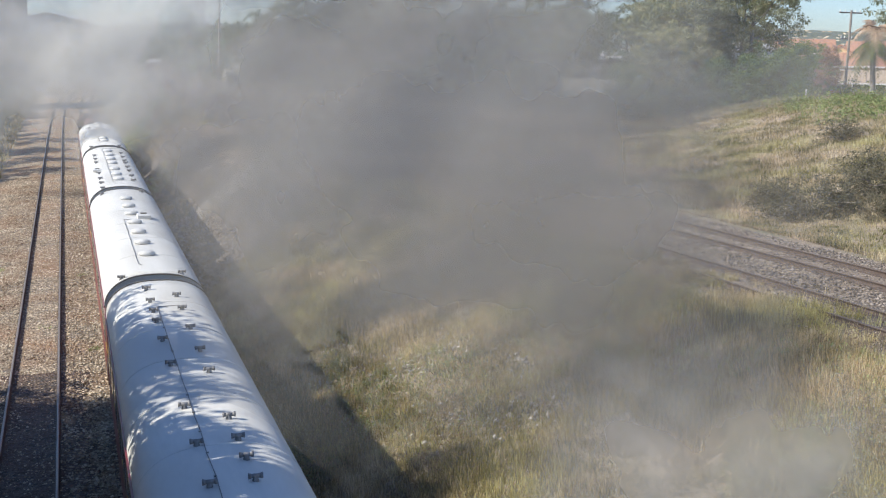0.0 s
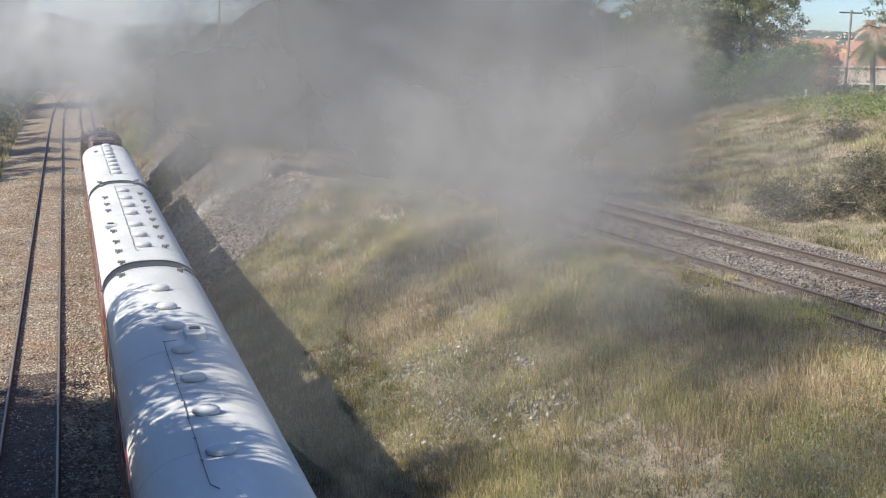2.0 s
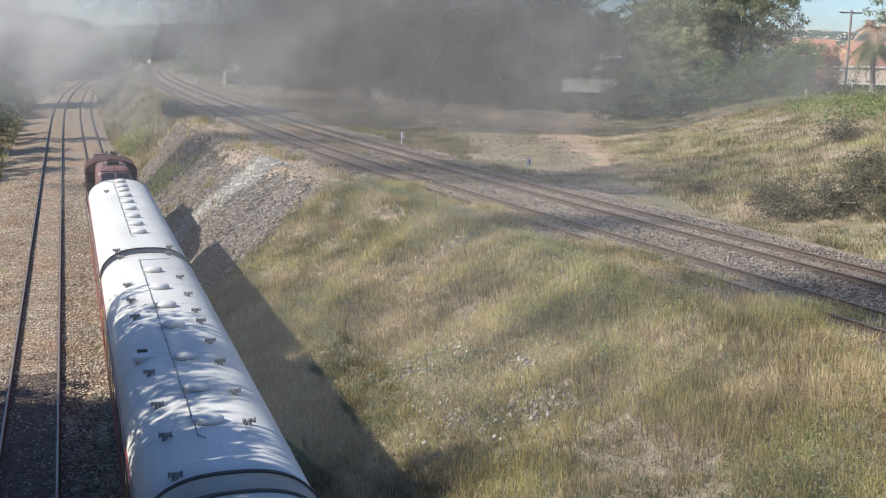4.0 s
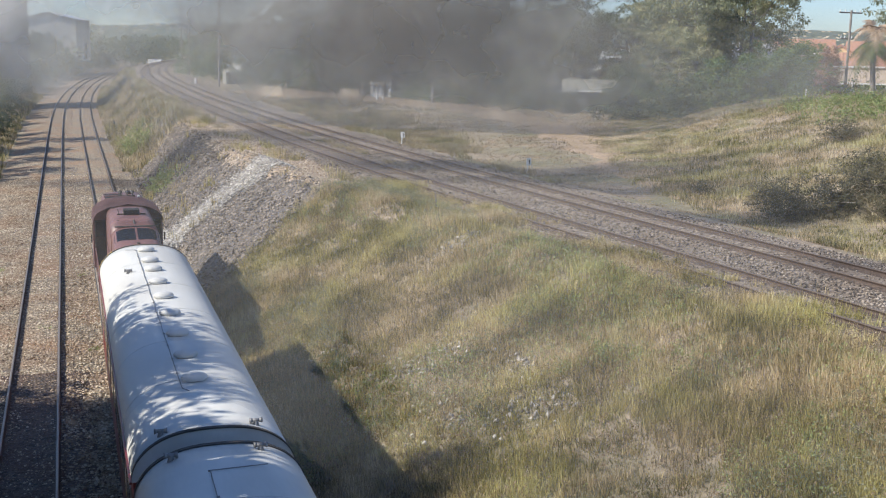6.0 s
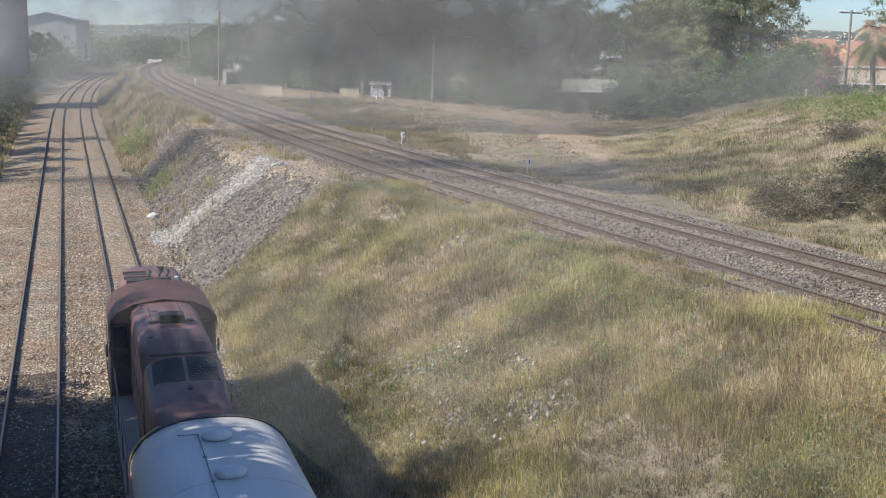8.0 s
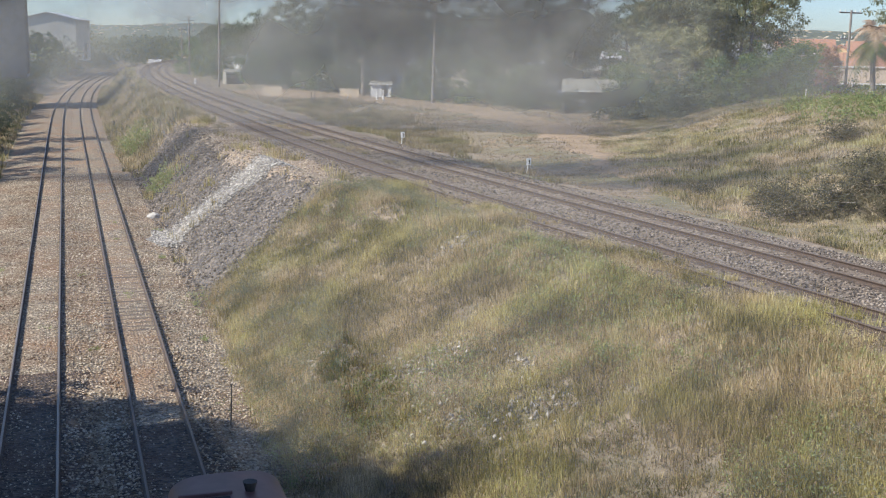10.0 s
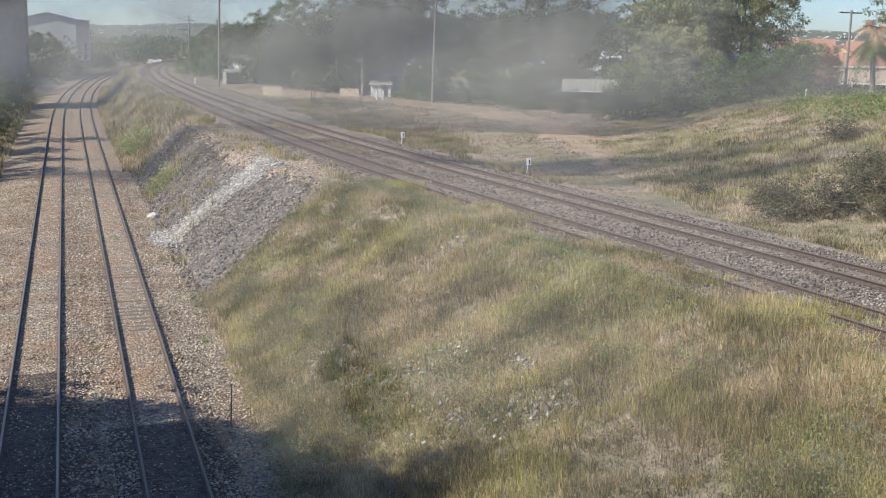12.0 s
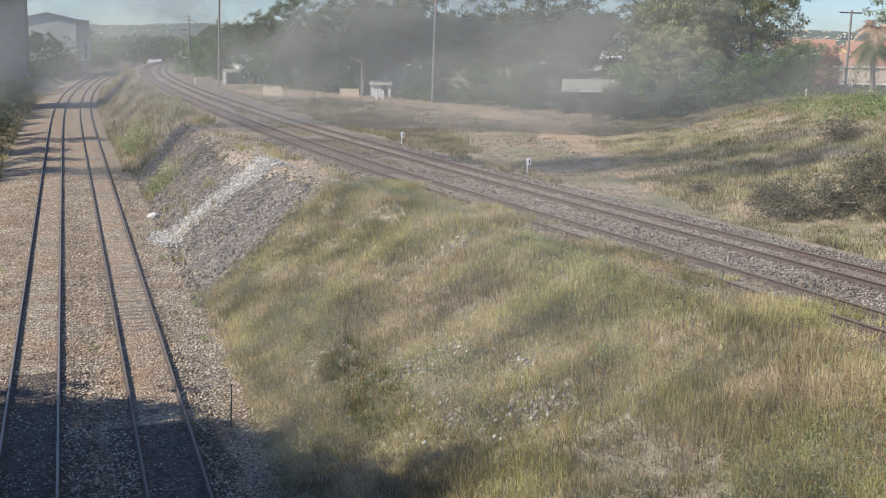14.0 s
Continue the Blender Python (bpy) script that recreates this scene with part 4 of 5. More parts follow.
x, y = slope_places(44000, rng)
keep = drift(x, y, 1.0) + 0.6 * drift(x, y, 2.9, 1.0) + rng.rand(len(x)) * 0.7 > 0.95
x, y = x[keep], y[keep]
blades("tall_grass", x, y, land(x, y), 0.2 + 0.3 * drift(x, y, 1.3, 2.0) * (0.5 + rng.rand(len(x))), 0.021, 15, L_GRASS, "tall dry yellow-green grass on the cutting slope", 12, 0.55, 0.13)
x, y = slope_places(46000, rng)
keep = drift(x, y, 1.9, 2.2) + rng.rand(len(x)) * 0.8 > 0.62
x, y = x[keep], y[keep]
blades("slope_turf", x, y, land(x, y), 0.07 + 0.16 * rng.rand(len(x)), 0.024, 9, L_TURF, "low green and brown turf between the tall grass", 52, 1.1, 0.22)
x, y = slope_places(9000, rng)
keep = drift(x, y, 0.55, 3.1) + 0.35 * rng.rand(len(x)) > 0.66
FORB_AT = (x[keep], y[keep])

n = 9000
y = rng.uniform(17, 62, n)
x = 5.2 + (branch_x(y) - 7.6) * rng.rand(n)
keep = (drift(x, y, 0.6, 4.0) > 0.58) & (x > 6.0 + np.maximum(0, y - 52) * 1.3 - 1.2 * (y < 52))
x, y = x[keep], y[keep]
olive = drift(x, y, 0.35, 1.0) + rng.rand(len(x)) * 0.3 > 0.52
WEED_AT, OLIVE_AT = (x[~olive], y[~olive]), (x[olive], y[olive])

# tall bare stalks standing over the grass
n = 3800
y = 16 + 46 * rng.rand(n) ** 1.2
x = mx(y) + 5.4 + (branch_x(y) - 6.8) * rng.rand(n)
keep = (x > 6.0 + np.maximum(0, y - 52) * 1.3) & (drift(x, y, 0.5, 3.3) > 0.4)
x, y = x[keep], y[keep]
blades("dead_stalks", x, y, land(x, y), 0.4 + 0.5 * rng.rand(len(x)), 0.011, 4, L_STALK, "thin dead stalks over the grass", 44, 0.25, 0.25)

# tufts among the spoil, along the branch and between its tracks
n = 1100
y = 58 + 67 * rng.rand(n) ** 0.7
x = 5.2 + (branch_x(y) - 7.5) * rng.rand(n)
keep = drift(x, y, 1.3, 1.0) > 0.66
x, y = x[keep], y[keep]
blades("spoil_tufts", x, y, land(x, y) + 0.05, 0.4 + 0.4 * rng.rand(len(x)), 0.045, 22, L_GRASS, "scattered dry grass tufts on the spoil", 14, 0.4, 0.35)
n = 2400
y = rng.uniform(58, 120, n)
x = branch_x(y) + rng.choice([2.2, 7.6, -2.7], n) + rng.normal(0, 0.35, n)
keep = drift(x, y, 0.9, 0.5) > 0.58
x, y = x[keep], y[keep]
blades("track_weeds", x, y, np.full(len(x), 3.72), 0.2 + 0.3 * rng.rand(len(x)), 0.035, 12, L_DITCH, "dry weeds between the branch tracks", 15, 0.4, 0.25)

# the slope farther on, overgrown
n = 5000
y = rng.uniform(103, 260, n)
lo, hi = mx(y) + 4.6, branch_x(y) - 2.4
x = lo + (hi - lo) * rng.rand(n)
blades("far_slope_grass", x, y, land(x, y), 0.5 + 0.9 * drift(x, y, 0.4, 3.0), 0.1, 13, L_BANK, "green and brown scrub on the far slope", 16, 0.6, 0.4)
n = 300
y = np.concatenate([112 + 20 * rng.rand(260), rng.normal(88, 1.6, 40)])
x = np.concatenate([mx(y[:260]) + 5.2 + 2.5 * rng.rand(260), rng.normal(6.6, 0.5, 40)])

FAR_WEED_AT = (x, y)

# beyond the branch: flat and bank
n = 27000
y = 30 + 140 * rng.rand(n) ** 1.3
x = branch_x(y) + 8.0 + (20 + 0.36 * (y - 20)) * rng.rand(n)
bare = (np.abs(x - dirt_mid(y)) < 1.6 + np.maximum(0, (y - 80) * 0.03) + rng.normal(0, 0.7, n)) & (rng.rand(n) < 0.82)
keep = ~bare & (x < foot_x(y)) & (drift(x, y, 0.5, 1.5) + rng.rand(n) * 0.7 > 0.5)
xa, ya = x[keep], y[keep]
blades("flat_grass", xa, ya, land(xa, ya), 0.07 + 0.22 * drift(xa, ya, 0.4), 0.06, 9, L_DRY, "short dry grass on the flat", 18, 0.6, 0.3)
n = 2600
y = 24 + 34 * rng.rand(n)
x = branch_x(y) - 0.75 + rng.normal(-0.5, 0.75, n)
keep = (drift(x, y, 1.4, 0.9) > 0.5) & (np.abs(x - branch_x(y) - 0.75) > 0.2)
xa, ya = x[keep], y[keep]
blades("rail_grass", xa, ya, np.full(len(xa), 3.8), 0.2 + 0.35 * drift(xa, ya, 1.1, 2.0), 0.022, 14, L_GRASS, "dry grass grown over the near branch rail", 55, 0.6, 0.16)
n = 5200
y = 78 + 66 * rng.rand(n)
x = branch_x(y) + 9.5 + (2 + 0.075 * (y - 78)) * rng.normal(0.6, 0.5, n)
keep = (drift(x, y, 0.7, 3.5) > 0.3) & (np.abs(x - dirt_mid(y)) > 2.5) & (x > branch_x(y) + 8.2)
xa, ya = x[keep], y[keep]
blades("ditch_scrub", xa, ya, land(xa, ya), 0.25 + 0.45 * drift(xa, ya, 0.5, 1.2), 0.06, 10, L_DITCH, "brown scrub in the shallow ditch beyond the branch", 54, 0.7, 0.4)
n = 34000
y = 28 + 75 * rng.rand(n)
x = foot_x(y) - 1.5 + 32 * rng.rand(n)
keep = drift(x, y, 0.5, 2.5) + rng.rand(n) * 0.8 > 0.42
x, y = x[keep], y[keep]
blades("bank_scrub", x, y, land(x, y), 0.1 + 0.34 * drift(x, y, 0.35, 0.7) * (0.4 + rng.rand(len(x))), 0.045, 11, L_BANK, "green and brown scrub on the bank", 19, 0.5, 0.4)
n = 1400
y = rng.uniform(62, 90, n)
x = 42 + 26 * rng.rand(n)
keep = (land(x, y) > 6.0) & (drift(x, y, 0.5, 5.0) > 0.45)
x, y = x[keep], y[keep]
CREEPER_AT = (x, y)

# weeds in the four-foot and beside the rails
wx = np.array([2.35, 2.2, 2.5, 0.6, -1.1, 4.4, 4.6, 0.4, 2.4, -3.4, 4.8, 5.0])
wy = np.array([52.5, 53.2, 74.0, 44.0, 47.5, 62.0, 44.5, 58.0, 68.0, 60.0, 71.0, 50.5])
blades("ballast_weeds", np.repeat(wx, 3) + rng.normal(0, 0.08, 36), np.repeat(wy, 3) + rng.normal(0, 0.1, 36), np.full(36, -0.2), np.full(36, 0.22), 0.03, 14, L_WEED, "small green weeds in the ballast", 33, 0.8, 0.12)

# left-hand bank
n = 8000
y = rng.uniform(60, 230, n)
x = mx(y) - 5.6 - 14 * rng.rand(n)
keep = drift(x, y, 0.6, 0.2) + rng.rand(n) * 0.7 > 0.5
x, y = x[keep], y[keep]
blades("left_bank_scrub", x, y, land(x, y), 0.3 + 0.7 * drift(x, y, 0.3, 1.0), 0.13, 9, L_BANK, "dull scrub on the shaded bank", 21, 0.6, 0.4)


# ---- trees ----
def limbs(rng, height, spread_, tips, base_r, fork):
    """Tapered limbs; returns their segments and tips."""
    segs, ends = [], []
    stem = [Vector((0, 0, -0.4))]
    k = 6
    for i in range(1, k + 1):
        stem.append(Vector((rng.gauss(0, 0.09) * height * 0.1 * i / 3, rng.gauss(0, 0.09) * height * 0.1 * i / 3, height * 0.82 * i / k)))
    for i in range(k):
        segs.append((stem[i], stem[i + 1], base_r * (1 - 0.8 * i / k), base_r * (1 - 0.8 * (i + 1) / k)))
    for j in range(tips):
        f = fork + (1 - fork) * (j + rng.random()) / tips
        q = f * k
        i = min(k - 1, int(q))
        a = stem[i].lerp(stem[i + 1], q - i)
        az = j * 2.4 + rng.uniform(-0.5, 0.5)
        out = spread_ * rng.uniform(0.55, 1.0) * (1.1 - 0.55 * max(0, f - 0.55) / 0.45)
        tip = a + Vector((math.cos(az) * out, math.sin(az) * out, height * rng.uniform(0.04, 0.22)))
        mid = a.lerp(tip, 0.5) + Vector((0, 0, -0.06 * height * rng.random()))
        r = base_r * (1 - 0.8 * f) * 0.55
        segs += [(a, mid, r, r * 0.6), (mid, tip, r * 0.6, r * 0.2)]
        ends += [tip, mid.lerp(tip, 0.4) + Vector((rng.uniform(-1, 1), rng.uniform(-1, 1), rng.uniform(-0.5, 0.6))) * spread_ * 0.15]
    ends.append(stem[-1] + Vector((0, 0, height * 0.1)))
    return segs, ends


def leaves_mesh(name, ends, per, radius, size, material, seed, hang=0.6, flat=0.6):
    rs = np.random.RandomState(seed)
    C = np.repeat(np.array([tuple(e) for e in ends]), per, 0)
    sub = np.repeat(rs.normal(0, 1, (len(ends) * 10, 3)), per // 10 + 1, 0)[: len(C)] * radius * 0.62
    n = len(C)
    off = rs.normal(0, 1, (n, 3))
    off /= np.linalg.norm(off, axis=1)[:, None] + 1e-6
    off *= (rs.rand(n, 1) ** 0.6) * radius * 0.42
    P = C + (sub + off) * np.array([1, 1, flat])
    d = rs.normal(0, 1, (n, 3))
    d[:, 2] -= hang * 2
    d /= np.linalg.norm(d, axis=1)[:, None]
    s = np.cross(d, rs.normal(0, 1, (n, 3)))
    s /= np.linalg.norm(s, axis=1)[:, None] + 1e-6
    ln = size * rs.uniform(0.6, 1.4, (n, 1))
    w = ln * 0.24
    V = np.stack([P, P + d * ln * 0.5 + s * w, P + d * ln, P + d * ln * 0.5 - s * w], 1)
    F = np.arange(n * 4).reshape(n, 4)
    return from_arrays(name, V, F, material)


def leafy_patch(name, at, height, radius, per, size, label, seed, material=None):
    x, y = at
    z = land(x, y) + height * np.random.RandomState(seed).rand(len(x))
    me = leaves_mesh(name, np.stack([x, y, z], -1), per, radius, size, material or L_WEED, seed, -0.2, 0.7)
    tagged(new(name, me), label, "weeds", kind="stuff")


leafy_patch("leafy_weeds", WEED_AT, 0.35, 0.24, 26, 0.06, "leafy green weeds among the grass", 13)
leafy_patch("withered_forbs", FORB_AT, 0.5, 0.22, 22, 0.05, "withered brown forbs among the grass", 53, L_FORB)
toe = np.random.RandomState(91)
ty = 17 + 36 * toe.rand(520)
tx = 4.75 + 0.5 * toe.normal(0, 1, 520) + 0.02 * (ty - 17)
keep = (drift(tx, ty, 2.0, 6.0) > 0.5) & (tx > 4.2)
leafy_patch("toe_weeds", (tx[keep][::2], ty[keep][::2]), 0.4, 0.22, 34, 0.055, "green weeds at the foot of the slope", 92)
leafy_patch("toe_forbs", (tx[keep][1::2], ty[keep][1::2]), 0.45, 0.24, 34, 0.05, "withered forbs at the foot of the slope", 93, L_FORB)
leafy_patch("olive_weeds", OLIVE_AT, 0.5, 0.25, 28, 0.055, "dull olive weeds among the dry grass", 43, L_OLIVE)
leafy_patch("far_slope_weeds", FAR_WEED_AT, 0.5, 0.5, 40, 0.18, "green creeper on the far slope", 17)
leafy_patch("bank_creeper", CREEPER_AT, 0.6, 0.55, 30, 0.16, "green creeper along the top of the bank", 20, L_CREEPER)


def tree(name, label, height, spread_, material, seed, tips=10, per=260, leaf=0.3, base_r=0.28, fork=0.35, clump=1.5, hang=0.6, bark=None, category="tree"):
    rr = random.Random(seed)
    t = tagged(new(name), label, category)
    segs, ends = limbs(rr, height, spread_, tips, base_r, fork)
    bm = bmesh.new()
    for a, b, r1, r2 in segs[:6]:
        cyl(bm, a, b, r1, r2, 9, False)
    part("trunk", bm, bark or M_BARK, t, smooth=True)
    bm = bmesh.new()
    for a, b, r1, r2 in segs[6:]:
        cyl(bm, a, b, max(r1, 0.03), max(r2, 0.015), 6, False)
    part("limbs", bm, bark or M_BARK, t, smooth=True)
    c = new("crown", leaves_mesh("crown", ends, per, clump, leaf, material, seed, hang))
    c.parent = t
    return t


def set_at(t, x, y, turn=0.0, scale=1.0, sink=0.1):
    t.matrix_basis = pose(x, y, float(land(x, y)) - sink, 0, 0, turn)
    t.scale = (scale, scale, scale)
    return t


def again(t, x, y, turn, scale, label=""):
    m = pose(x, y, float(land(x, y)) - 0.1, 0, 0, turn)
    c = copy_thing(t, m)
    c.scale = (scale, scale, scale)
    if label:
        c["label"] = label
    return c


gum_a = set_at(tree("gum_tree", "tall dark eucalyptus with pale forked limbs", 13.5, 4.6, L_GUM, 21, 13, 640, 0.25, 0.32, 0.3, 1.7), 37, 152)
gum_b = set_at(tree("gum_tree", "broad dark eucalyptus with a dense crown", 12.5, 5.2, L_GUM, 22, 14, 660, 0.25, 0.34, 0.22, 1.9), 47.5, 138)
gum_c = set_at(tree("gum_tree", "spreading pale-leaved eucalyptus behind the bank", 11.0, 5.0, L_GUM_LIGHT, 23, 15, 760, 0.22, 0.3, 0.2, 1.6, 0.9), 63.2, 115)
gum_d = set_at(tree("gum_tree", "tall open eucalyptus with drooping dark foliage", 14.0, 4.2, L_GUM_MID, 24, 13, 560, 0.2, 0.26, 0.4, 1.4, 0.9), 69.4, 111.6, scale=1.2)
bush_a = set_at(tree("bush", "dense dark green bush", 4.2, 2.2, L_BUSH, 25, 9, 460, 0.19, 0.09, 0.06, 1.2, 0.2, category="bush"), 58.5, 88.5)
bush_b = set_at(tree("bush", "low rounded scrub bush", 2.6, 1.8, L_GUM, 26, 8, 260, 0.22, 0.06, 0.05, 1.0, 0.2, category="bush"), 52, 96)
for g, x, y, turn, s in ((gum_a, 32, 178, 100, 1.0), (gum_b, 33.5, 168, 40, 0.95), (gum_a, 41.5, 148, 200, 1.12), (gum_b, 44.5, 152, 150, 1.0),
                         (gum_b, 52.5, 130, 250, 1.0), (gum_a, 56, 127, 20, 0.98), (gum_b, 60, 122, 310, 1.0), (gum_d, 61, 116, 60, 0.95),
                         (gum_c, 59, 108, 120, 0.8), (gum_d, 50.5, 135, 90, 0.8), (gum_b, 38.5, 165, 300, 1.1), (gum_c, 69.6, 113.9, 220, 1.1), (gum_c, 63.2, 115, 75, 1.12),
                         (gum_d, 62.7, 111.5, 170, 1.1), (gum_a, 64, 112, 170, 0.8), (gum_d, 87.5, 112, 200, 1.4), (gum_b, 29.5, 196, 10, 0.9), (gum_b, 28, 220, 80, 0.8), (gum_a, 27.5, 245, 130, 0.7)):
    again(g, x, y, turn, s)
for g, x, y, turn, s in ((bush_a, 60.3, 87.8, 70, 0.95), (bush_a, 57.0, 91.0, 140, 0.9), (bush_b, 50, 103, 0, 1.2), (bush_a, 54.5, 106, 200, 0.9), (bush_a, 47.0, 122, 20, 1.0),
                         (bush_b, 56, 93, 90, 1.1), (bush_a, 46, 131, 120, 1.1), (bush_a, 42.5, 140, 250, 1.1), (bush_a, 49, 124, 320, 1.0), (bush_a, 37.5, 155, 60, 1.0), (bush_a, 42.2, 145, 180, 0.8),
                         (bush_a, 34, 165, 90, 1.2), (bush_a, 30.5, 175, 10, 1.2), (bush_a, 29, 190, 50, 1.2), (bush_b, 35.0, 158, 50, 1.2), (bush_a, 63.0, 96.5, 30, 0.9), (bush_a, 58.0, 98.0, 210, 1.0), (bush_b, 55.5, 99.5, 100, 1.3),
                         (bush_a, 25.5, 215, 40, 1.5), (bush_a, 24.5, 235, 140, 1.5), (bush_a, 58.5, 119, 220, 1.1), (bush_a, 58, 112, 20, 1.3), (bush_b, 57.5, 90, 33, 1.0), (bush_b, 50.0, 115.5, 70, 0.8)):
    again(g, x, y, turn, s)
set_at(tree("bush", "russet-leaved shrub beside a cream house", 4.1, 0.75, L_RUSSET, 27, 10, 420, 0.12, 0.06, 0.08, 0.6, 0.1, category="bush"), 60.7, 85.6)

# far side of the line: dark bushes and the trees that shade the tracks
bank_bush = set_at(tree("bush", "dark green bush on the shaded bank", 3.6, 2.2, L_GUM, 29, 9, 420, 0.17, 0.09, 0.06, 1.2, 0.3, category="bush"), -10.4, 80)
for x, y, turn, s in ((-6.5, 318, 0, 1.8), (-2.0, 324, 80, 1.9), (-10.5, 312, 160, 1.8), (0.6, 332, 220, 1.4), (-13, 290, 20, 1.5), (6, 380, 300, 1.6), (12, 395, 60, 1.5), (-13.5, 255, 150, 1.3), (-14.5, 235, 10, 1.2)):
    again(bank_bush, x, y, turn, s, "dark green bush on the shaded bank")
for k in range(16):
    yy = 138 + k * 11
    again(bank_bush, -7.8 - 2.2 * abs(math.sin(k * 1.9)) - 4.5 * (k % 3 == 1) + float(mx(yy)), yy + 3 * math.sin(k * 3.1), k * 67, 0.7 + 0.35 * math.sin(k * 2.7) ** 2, "dark green bush on the shaded bank")
for k in range(11):
    again(bank_bush, -9.6 - 0.9 * math.sin(k * 2.3) - 0.25 * max(0, k - 5) + float(mx(88 + k * 11)), 88 + k * 11, k * 77, 0.75 + 0.25 * math.sin(k * 1.7), "dark green bush on the shaded bank")
shade = set_at(tree("gum_tree", "dense eucalyptus that shades the railway tracks", 12.5, 4.6, L_GUM, 41, 13, 480, 0.6, 0.3, 0.2, 2.0), -9.8, 25.3)
for g, x, y, turn, s in ((gum_a, -11.4, 33.4, 40, 1.0), (shade, -8.3, 17.5, 130, 1.0), (gum_a, -12.5, 21, 250, 1.25), (shade, -8.8, 10, 200, 1.0), (gum_a, -9.0, 30.9, 160, 0.8), (gum_a, -13.5, 29.5, 20, 1.25),
                         (gum_a, -12.0, 25.5, 300, 1.25), (shade, -13.5, 14, 140, 1.2),
                         (gum_d, -14.0, 104, 20, 0.7), (gum_d, -15.5, 113, 100, 0.75), (gum_b, -16.5, 122, 210, 0.75), (gum_d, -14.5, 134, 300, 0.8)):
    again(g, x, y, turn, s, "eucalyptus that shades the railway tracks")
bush_c = set_at(tree("bush", "low dark brown-green scrub bush on the bank", 1.1, 1.3, L_SCRUB, 28, 9, 200, 0.11, 0.03, 0.05, 0.7, 0.1, category="bush"), 31.0, 46)
for x, y, turn, s in ((32.5, 45, 80, 1.1), (34.8, 45.5, 160, 1.0), (32.2, 49, 220, 0.9), (37, 48.5, 20, 1.0), (31, 54, 120, 0.6), (35.5, 41.5, 33, 1.1), (33.5, 42.2, 200, 0.8), (38, 44, 70, 0.9), (43, 59, 10, 0.9)):
    again(bush_c, x, y, turn, s)

# woods in the distance
rs = np.random.RandomState(31)
far_ends = []
for k in range(900):
    yy = rs.uniform(260, 900)
    xx = -60 + rs.rand() * (yy * 0.42 + 80)
    if yy < 420 and -8 < xx - float(main_shift(yy)) < 22 + (yy - 260) * 0.25:
        continue
    hgt = rs.uniform(3, 7.5)
    far_ends += [(xx + rs.normal(0, 2), yy + rs.normal(0, 2), 1.5 + hgt * q) for q in (0.3, 0.65, 0.95)]
tagged(new("far_woods", leaves_mesh("far_woods", far_ends, 70, 3.0, 1.1, L_GUM, 32, 0.3)), "dark woods in the hazy distance", "woods", kind="stuff")


def palm(x, y):
    t = tagged(new("palm_tree"), "palm with green fronds and a skirt of dead brown ones", "palm tree")
    bm = bmesh.new()
    for k in range(8):
        cyl(bm, (0.04 * math.sin(k), 0.03 * k, k * 0.66 - 0.2), (0.04 * math.sin(k + 1), 0.03 * (k + 1), (k + 1) * 0.66 - 0.2), 0.27 - 0.012 * k, 0.24 - 0.012 * k, 12, False)
    part("trunk", bm, M_POLE, t)
    rr = random.Random(9)
    for k in range(44):
        dead = k >= 26
        az = k * 2.4 + rr.uniform(-0.2, 0.2)
        L = rr.uniform(2.2, 3.0)
        up = rr.uniform(-0.7, 0.5) if not dead else rr.uniform(0.2, 1.2)
        V, F = [], []
        pts = []
        for j in range(9):
            s = j / 8
            r = L * s * math.cos(up) * (1 - 0.15 * s)
            zz = (5.2 if dead else 4.4) + L * s * math.sin(up) - (1.5 if not dead else 1.9) * s * s
            pts.append(Vector((math.cos(az) * r, math.sin(az) * r + 0.25, zz)))
        side = Vector((-math.sin(az), math.cos(az), 0))
        for j in range(1, 9):
            for sgn in (-1, 1):
                w = 0.75 * math.sin(math.pi * (0.15 + 0.85 * j / 8.6)) + 0.05
                for h in (0, 0.5):
                    p = pts[j].lerp(pts[j - 1], h)
                    d = (pts[j] - pts[j - 1]).normalized()
                    tip = p + side * sgn * w + d * 0.35 - Vector((0, 0, 0.35 * w))
                    b = len(V)
                    V += [tuple(p), tuple(p + d * 0.14), tuple(tip)]
                    F.append((b, b + 1, b + 2))
        f = new("frond", from_arrays("frond", V, F, L_PALMDRY if dead else L_PALM))
        f.parent = t
    return set_at(t, x, y)


palm(63.7, 83.8)


